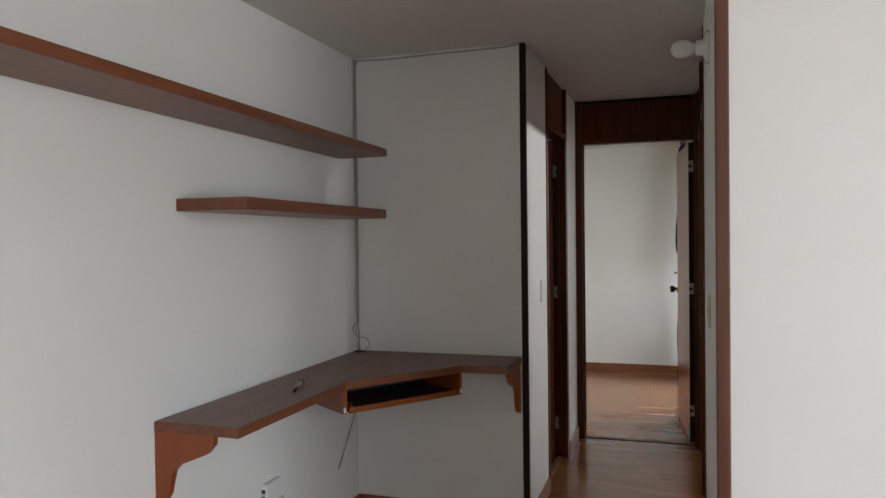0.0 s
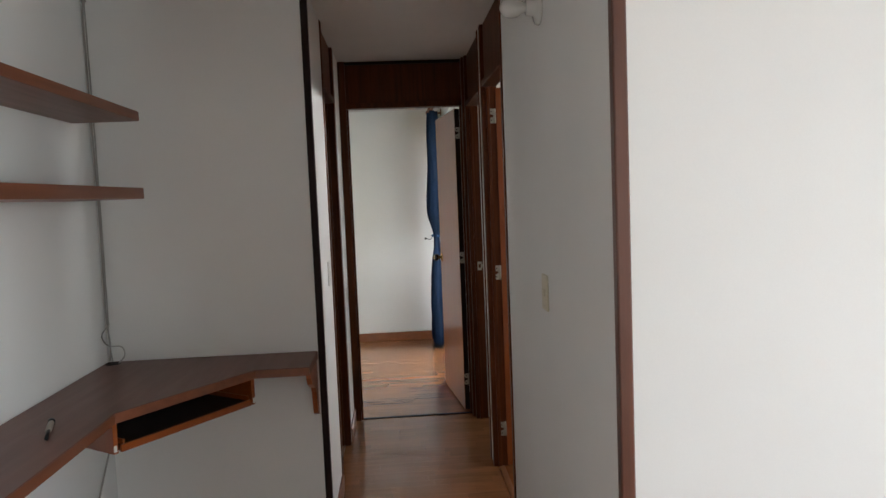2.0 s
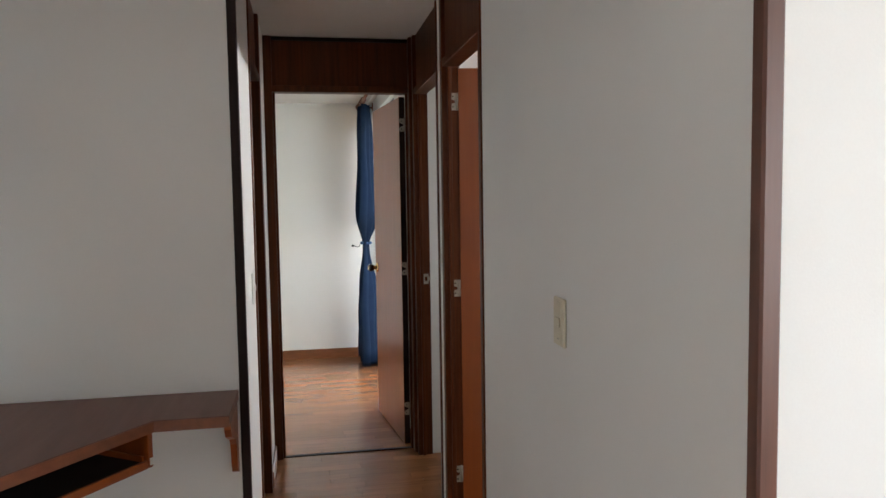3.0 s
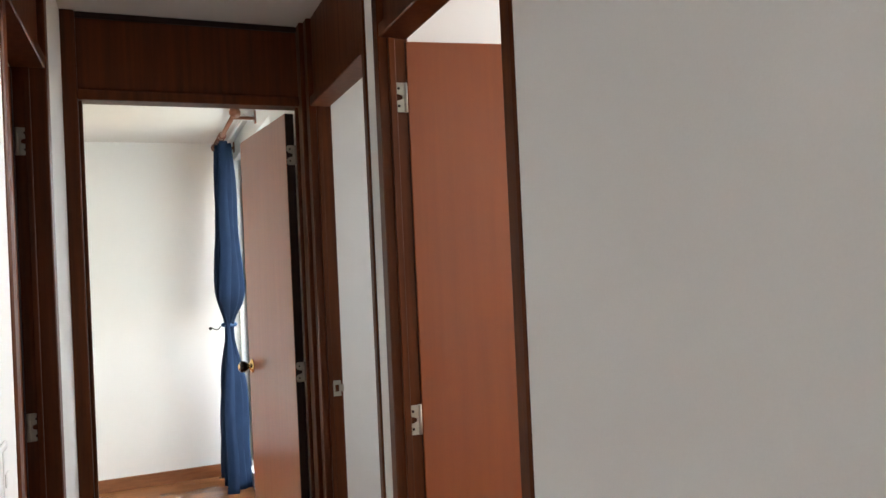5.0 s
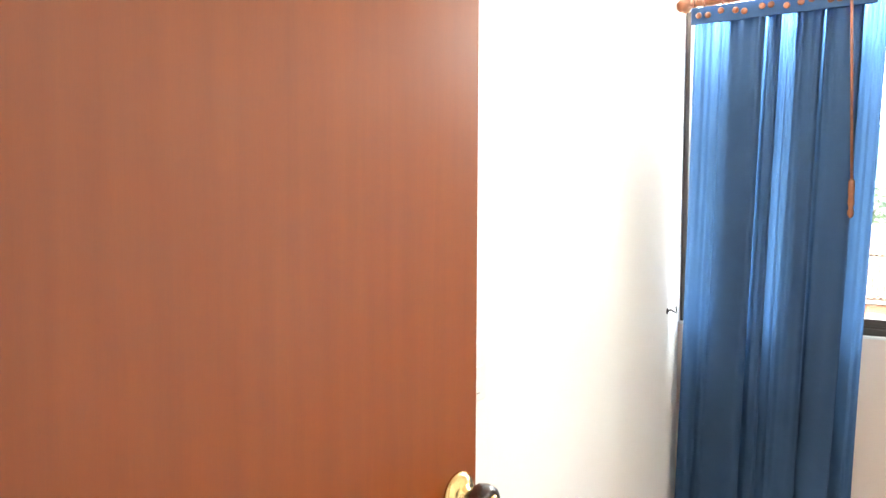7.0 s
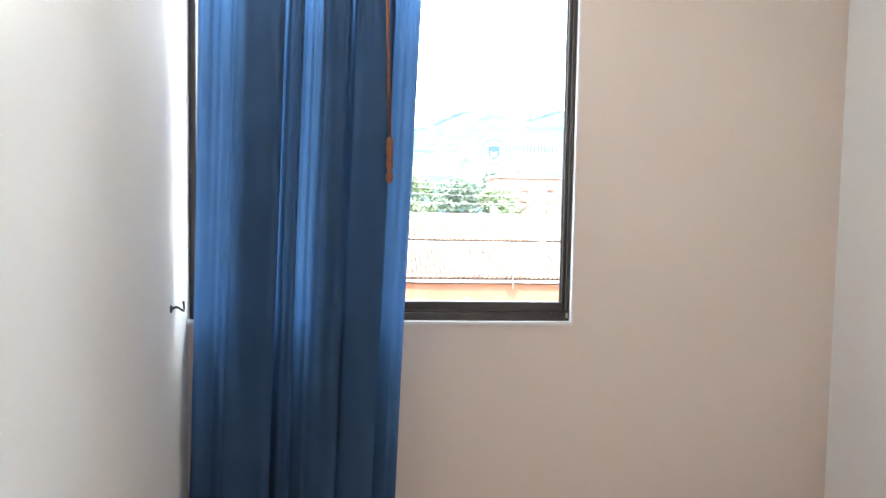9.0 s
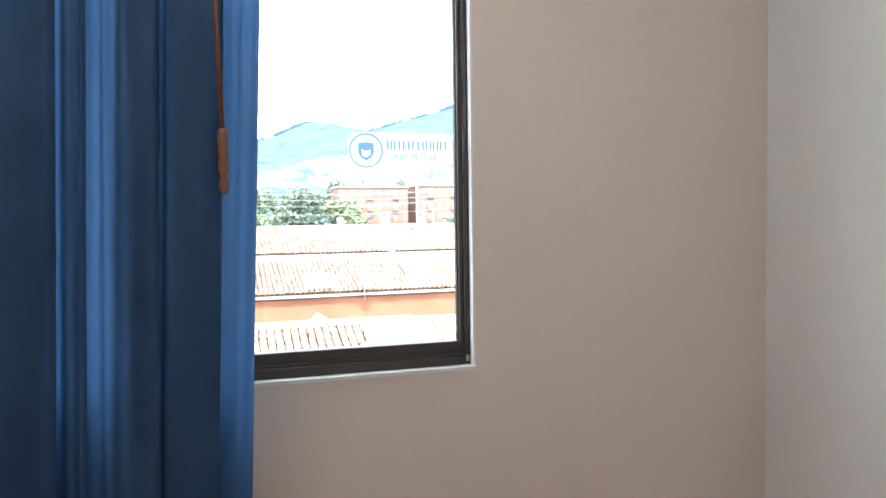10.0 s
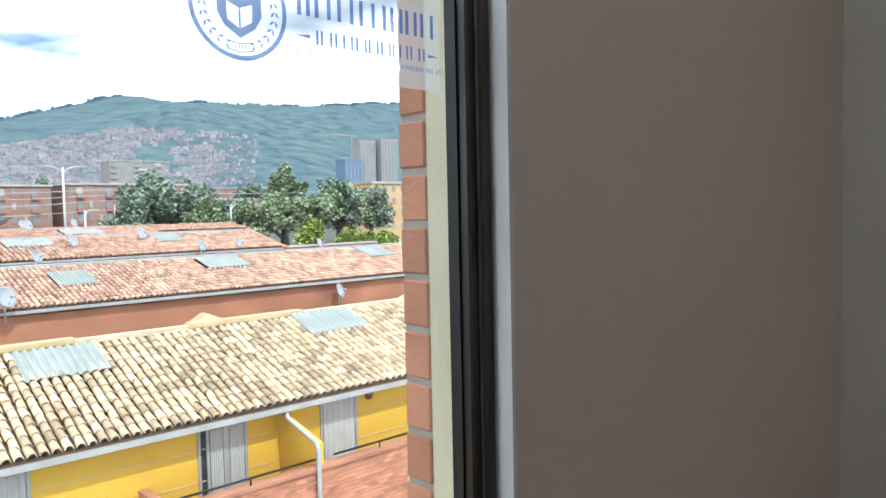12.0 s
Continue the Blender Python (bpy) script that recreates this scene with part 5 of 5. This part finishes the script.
# ---- outside: trees ----
def blob_leaves(bm, c, rx, rz, n, size, rnd):
    """Leaf clumps: small tilted quads over and in a lumpy crown."""
    for _ in range(n):
        a, b = rnd.uniform(0, 2 * math.pi), math.acos(rnd.uniform(-0.75, 1))
        rr = (0.55 + 0.45 * rnd.random() ** 0.5) * (0.8 + 0.35 * math.sin(3 * a + c[1]) * math.sin(2.3 * b + c[2]))
        p = Vector((c[0] + rx * rr * math.sin(b) * math.cos(a), c[1] + rx * rr * math.sin(b) * math.sin(a), c[2] + rz * rr * math.cos(b)))
        s = size * rnd.uniform(0.6, 1.4)
        m = Euler((rnd.uniform(-0.9, 0.9), rnd.uniform(-0.9, 0.9), rnd.uniform(0, 6.28))).to_matrix()
        q = [bm.verts.new(p + m @ Vector(v) * s) for v in ((-1, -0.5, 0), (0.1, -0.9, 0.25), (1, 0.3, -0.1), (-0.2, 0.9, 0.2))]
        bm.faces.new(q)


def tree(x, y, top, spread, material, label, seed, dens=1.0, base=GZ):
    rnd = random.Random(seed)
    t = thing("tree", (x, y, base), label, "tree", "trees beyond the roofs")
    bm = bmesh.new()
    hgt = top - base
    trunk_top = base + hgt * 0.55
    for seg in [[(x, y, base), (x + 0.2, y + 0.1, base + hgt * 0.3), (x + 0.1, y - 0.2, trunk_top)]]:
        b2 = tube(seg, 0.3 + 0.015 * hgt, 8)
        me = bpy.data.meshes.new("t")
        b2.to_mesh(me)
        b2.free()
        bm.from_mesh(me)
    for k in range(6):
        a = k * 1.05 + rnd.random()
        st_ = Vector((x, y, base + hgt * (0.32 + 0.04 * k)))
        en = st_ + Vector((math.cos(a) * spread * 0.7, math.sin(a) * spread * 0.7, hgt * 0.22))
        b2 = tube([st_, (st_ + en) / 2 + Vector((0, 0, 0.4)), en], 0.09 + 0.05 * rnd.random(), 5)
        me = bpy.data.meshes.new("t")
        b2.to_mesh(me)
        b2.free()
        bm.from_mesh(me)
    part("trunk", bm, M_BARK, t)
    bm = bmesh.new()
    for k in range(11):
        a = rnd.uniform(0, 6.28)
        d = spread * rnd.uniform(0.1, 0.75)
        zc = base + hgt * rnd.uniform(0.45, 0.86)
        k2 = 1 - 0.45 * max(0, (zc - base) / hgt - 0.6) / 0.3
        blob_leaves(bm, (x + d * math.cos(a) * k2, y + d * math.sin(a) * k2, zc), spread * rnd.uniform(0.32, 0.5), hgt * rnd.uniform(0.10, 0.17), int(230 * dens), 0.021 * hgt, rnd)
    part("crown", bm, material, t)
    return t


TREES = [(118, -39.5, 8.6, 6.0, 1), (121, -44.5, 8.9, 6.5, 1), (116, -35.5, 6.5, 5.0, 1), (112, -46.5, 4.6, 4.2, 0), (123, -52, 7.6, 6.0, 1), (125, -58, 6.8, 6.0, 1),
         (112, -60.0, 4.9, 5.5, 0), (110, -66.0, 5.4, 6.0, 0), (113, -72, 7.4, 6.5, 1), (111, -55, 4.4, 5.0, 0), (130, -71, 11.5, 4.5, 0), (116, -77, 6.5, 5.0, 0), (118, -83, 6.2, 6, 1),          (124, -17, 5.2, 7.0, 0), (122, -9, 6.2, 7.5, 1), (124, -1, 6.6, 8.0, 0), (126, 8, 6.8, 8.0, 1), (230, -50, 14, 9, 1), (232, -30, 13, 9, 1), (70, -43.5, -0.1, 3.2, 2), (66, -36.5, 0.9, 2.6, 2), (68, -46.6, -0.2, 3.0, 2),
         (64, -28.5, 0.2, 2.4, 0), (240, -95, 14, 10, 1), (236, -120, 13, 10, 1), (62, -18.3, 0.9, 1.8, 2)]
for i, (x, y, top, sp, kind) in enumerate(TREES):
    tree(x, y, top, sp, (M_LEAF, M_LEAF_D, M_LEAF_L)[kind], ("green leafy tree beyond the roofs", "dark green tall tree beyond the roofs", "bright lime-green tree behind the houses")[kind], 100 + i, 1.3)

# ---- outside: street lamps, wires ----
def street_lamp(x, y, z1, arm, two, label):
    s = thing("street_lamp", (x, y, GZ), label, "street lamp", "street lamps along the road")
    part("pole", tube([(x, y, GZ), (x, y, z1)], 0.16, 8), M_POLE, s)
    for d in ((1, -1) if two else (1,)):
        part("arm", tube(smooth_path([(x, y, z1 - 0.8), (x, y - d * arm * 0.4, z1 - 0.1), (x, y - d * arm, z1 + 0.15)], 4), 0.09, 6), M_POLE, s)
        part("head", boxes((x - 0.2, x + 0.2, y - d * arm - 0.7 if d > 0 else y + arm, y - d * arm if d > 0 else y + arm + 0.7, z1 + 0.02, z1 + 0.25)), M_GUTTER, s)
    return s


street_lamp(120, -28.1, 8.6, 2.4, True, "tall double-armed street lamp")
for y, z in ((-34.6, 2.9), (-53.4, 2.7)):
    street_lamp(118, y, z, 2.2, False, "curved single-armed street lamp")
for y, z in ((-38.6, 2.6), (-58.6, 2.4), (-30.6, 2.2), (-80, 2.4)):
    street_lamp(119, y, z, 1.2, False, "slim street lamp pole")
for z, s in ((4.4, 0.7), (3.6, 0.9), (2.2, 0.8), (5.2, 0.6)):
    pts = [(117, 10 - 11 * k, z - s * math.sin(math.pi * ((k * 11) % 44) / 44) - 0.004 * k) for k in range(0, 11)]
    tagged(part("overhead_wire", tube(smooth_path(pts, 4), 0.03, 5), M_POLE), "thin overhead wire along the road", "wire", "overhead wires")

# ---- outside: hills and hillside houses ----
def ridge_height(y):
    """Skyline of the mountain at its crest."""
    k = -y
    base = 225 + 0.1 * k
    for top, at, wide in ((38, 730, 110), (20, 960, 160), (22, 270, 70), (-16, 410, 90), (-16, 100, 80)):
        base += top * math.exp(-((k - at) / wide) ** 2)
    return base + 7 * noise.noise(Vector((k * 0.01, 0, 0))) + 4 * noise.noise(Vector((k * 0.05, 3, 0)))


def hill_z(x, y):
    u = min(1.0, max(0.0, (x - 700) / 1500))
    prof = u * u * (3 - 2 * u) if u < 1 else 1
    prof = 0.35 * u + 0.65 * prof
    return GZ + (ridge_height(y) - GZ) * prof + (14 * noise.noise(Vector((x * 0.006, y * 0.006, 1))) + 5 * noise.noise(Vector((x * 0.02, y * 0.02, 2)))) * u * (1 - 0.6 * u)


hv, hf = [], []
NX, NY = 60, 220
for i in range(NX + 1):
    for j in range(NY + 1):
        x = 700 + (2900 - 700) * i / NX
        y = 1500 - 5000 * j / NY
        z = hill_z(min(x, 2200), y) - max(0, x - 2200) * 0.25
        hv.append((x, y, z))
for i in range(NX):
    for j in range(NY):
        a = i * (NY + 1) + j
        hf.append((a, a + 1, a + NY + 2, a + NY + 1))
hm = bpy.data.meshes.new("hill")
hm.from_pydata(hv, [], hf)
hm.materials.append(M_HILL_HAZED)
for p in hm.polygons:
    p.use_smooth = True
tagged(new("backdrop", hm), "forested mountain ridge on the horizon with bluish haze painted as glow", "mountain", kind="structure")

def on_hill(k, e):
    """Where a line of bearing k and rise e, from the window, meets the slope."""
    x = 720.0
    while x < 2180:
        if hill_z(x, -k * x) >= e * x + 1.3:
            return x
        x += 24
    return None


rnd = random.Random(7)
tv, tf = [], []
for _ in range(26000):
    k, e = rnd.uniform(0.0, 0.54), rnd.uniform(0.035, 0.118)
    top = min(0.044 + 0.190 * k, 0.111) + 0.006 * noise.noise(Vector((k * 40, 1, 4)))
    wood_gap = noise.noise(Vector((k * 22, e * 130, 5))) + 0.5 * noise.noise(Vector((k * 60, e * 300, 6)))
    kw = k + 0.035 * noise.noise(Vector((e * 90, k * 20, 8)))
    ew = e + 0.010 * noise.noise(Vector((k * 45, e * 60, 9)))
    if e > top or wood_gap > 0.24 or (0.36 < kw < 0.42 and ew < 0.094) or (kw > 0.42 and 0.090 < ew < 0.102) or (kw > 0.48 and rnd.random() < 0.9):
        continue
    x = on_hill(k, e)
    if x is None:
        continue
    x += rnd.uniform(0, 20)
    y = -k * x
    z = hill_z(x, y)
    w, d, h = (v * x / 1300 for v in (rnd.uniform(3, 7), rnd.uniform(3, 5), rnd.uniform(2, 5)))
    o = len(tv)
    tv += [(x + a * d, y + b * w, z + c) for c in (-4, h) for a, b in ((0, 0), (1, 0), (1, 1), (0, 1))]
    tf += [(o + 4, o + 5, o + 6, o + 7), (o, o + 1, o + 5, o + 4), (o + 1, o + 2, o + 6, o + 5), (o + 2, o + 3, o + 7, o + 6), (o + 3, o, o + 4, o + 7)]
tmh = bpy.data.meshes.new("hazed_hillside_houses")
tmh.from_pydata(tv, [], tf)
tmh.materials.append(M_TOWN_HAZED)
tagged(new("hazed_hillside_houses", tmh), "crowded small brick houses on the mountain slope", "houses", kind="stuff")
# trees along the skyline and slopes
bm = bmesh.new()
for _ in range(800):
    y = rnd.uniform(-2100, 200)
    g = noise.noise(Vector((y * 0.012, 9, 0)))
    if g < -0.12 and rnd.random() < 0.8:
        continue
    z = hill_z(2200, y)
    blob_leaves(bm, (2195, y, z + rnd.uniform(-3, 4)), rnd.uniform(6, 11), rnd.uniform(5, 10), 30, 2.6, rnd)
# woods share the hill's material, painted haze included
tagged(part("distant_woods", bm, M_HILL_HAZED), "woods along the mountain slope and skyline", "woods", kind="stuff")

# ---- floor strips ----
LENGTHS = (0.30, 0.36, 0.42)
strip_me = {}
SW = 0.066
for L in LENGTHS:
    strip_me[L] = mesh_of("floor_strip", box(0.0002, L - 0.0002, 0.0002, SW - 0.0002, -0.012, 0.0, 0.0003), M_FLOOR)
floor_ob = bpy.data.objects["floor"]
rnd = random.Random(11)
fv, ff = [], []
count = 0
y = -1.2
while y < 8.0:
    x = XL - rnd.uniform(0, 0.3)
    while x < 3.1:
        L = rnd.choice(LENGTHS)
        near = 3.3 < y < 6.1 and -0.95 < x and x + L < 0.28 and count < 300
        lim = 3.1 if y < 2.11 else 2.8 if y < 4.47 else 1.75 if y < 5.38 else 0.3
        inside = x + L > XL and x < lim
        if inside:
            if near:
                ob = new("floor_strip", strip_me[L])
                ob.parent = floor_ob
                ob.location = (x, y, 0)
                count += 1
            else:
                o = len(fv)
                g = 0.0003
                xa, xb = max(x, XL - 0.02) + g, min(x + L, lim + 0.02) - g
                fv += [(a, b, c) for c in (0, -0.01) for a, b in ((xa, y + g), (xb, y + g), (xb, y + SW - g), (xa, y + SW - g))]
                ff += [(o, o + 1, o + 2, o + 3), (o, o + 4, o + 5, o + 1), (o + 1, o + 5, o + 6, o + 2), (o + 2, o + 6, o + 7, o + 3), (o + 3, o + 7, o + 4, o)]
        x += L
    y += SW
fm = bpy.data.meshes.new("strip_field")
fm.from_pydata(fv, [], ff)
fm.materials.append(M_FLOOR_I)
sf = tagged(new("strip_field", fm), kind="stuff")
sf.parent = floor_ob

# ---- facade bricks beside the window ----
wall_ob = bpy.data.objects["outer_mortar"]
rnd = random.Random(5)
bme = [mesh_of("brick", box(2.9705, 3.0155, -0.195 - 0.004 * k, 0, 0, 0.0525, 0.0022), M_BRICK) for k in range(3)]
for c in range(32):
    z = 0.661 + c * 0.0604
    off = 0.0 if c % 2 else 0.1
    for k in range(3):
        ob = new("brick", bme[(c * 2 + k) % 3])
        ob.parent = wall_ob
        ob.location = (rnd.uniform(-0.0008, 0.0008), 3.3140 - k * 0.212 - off * (k > 0) + rnd.uniform(-0.0006, 0.0006), z)
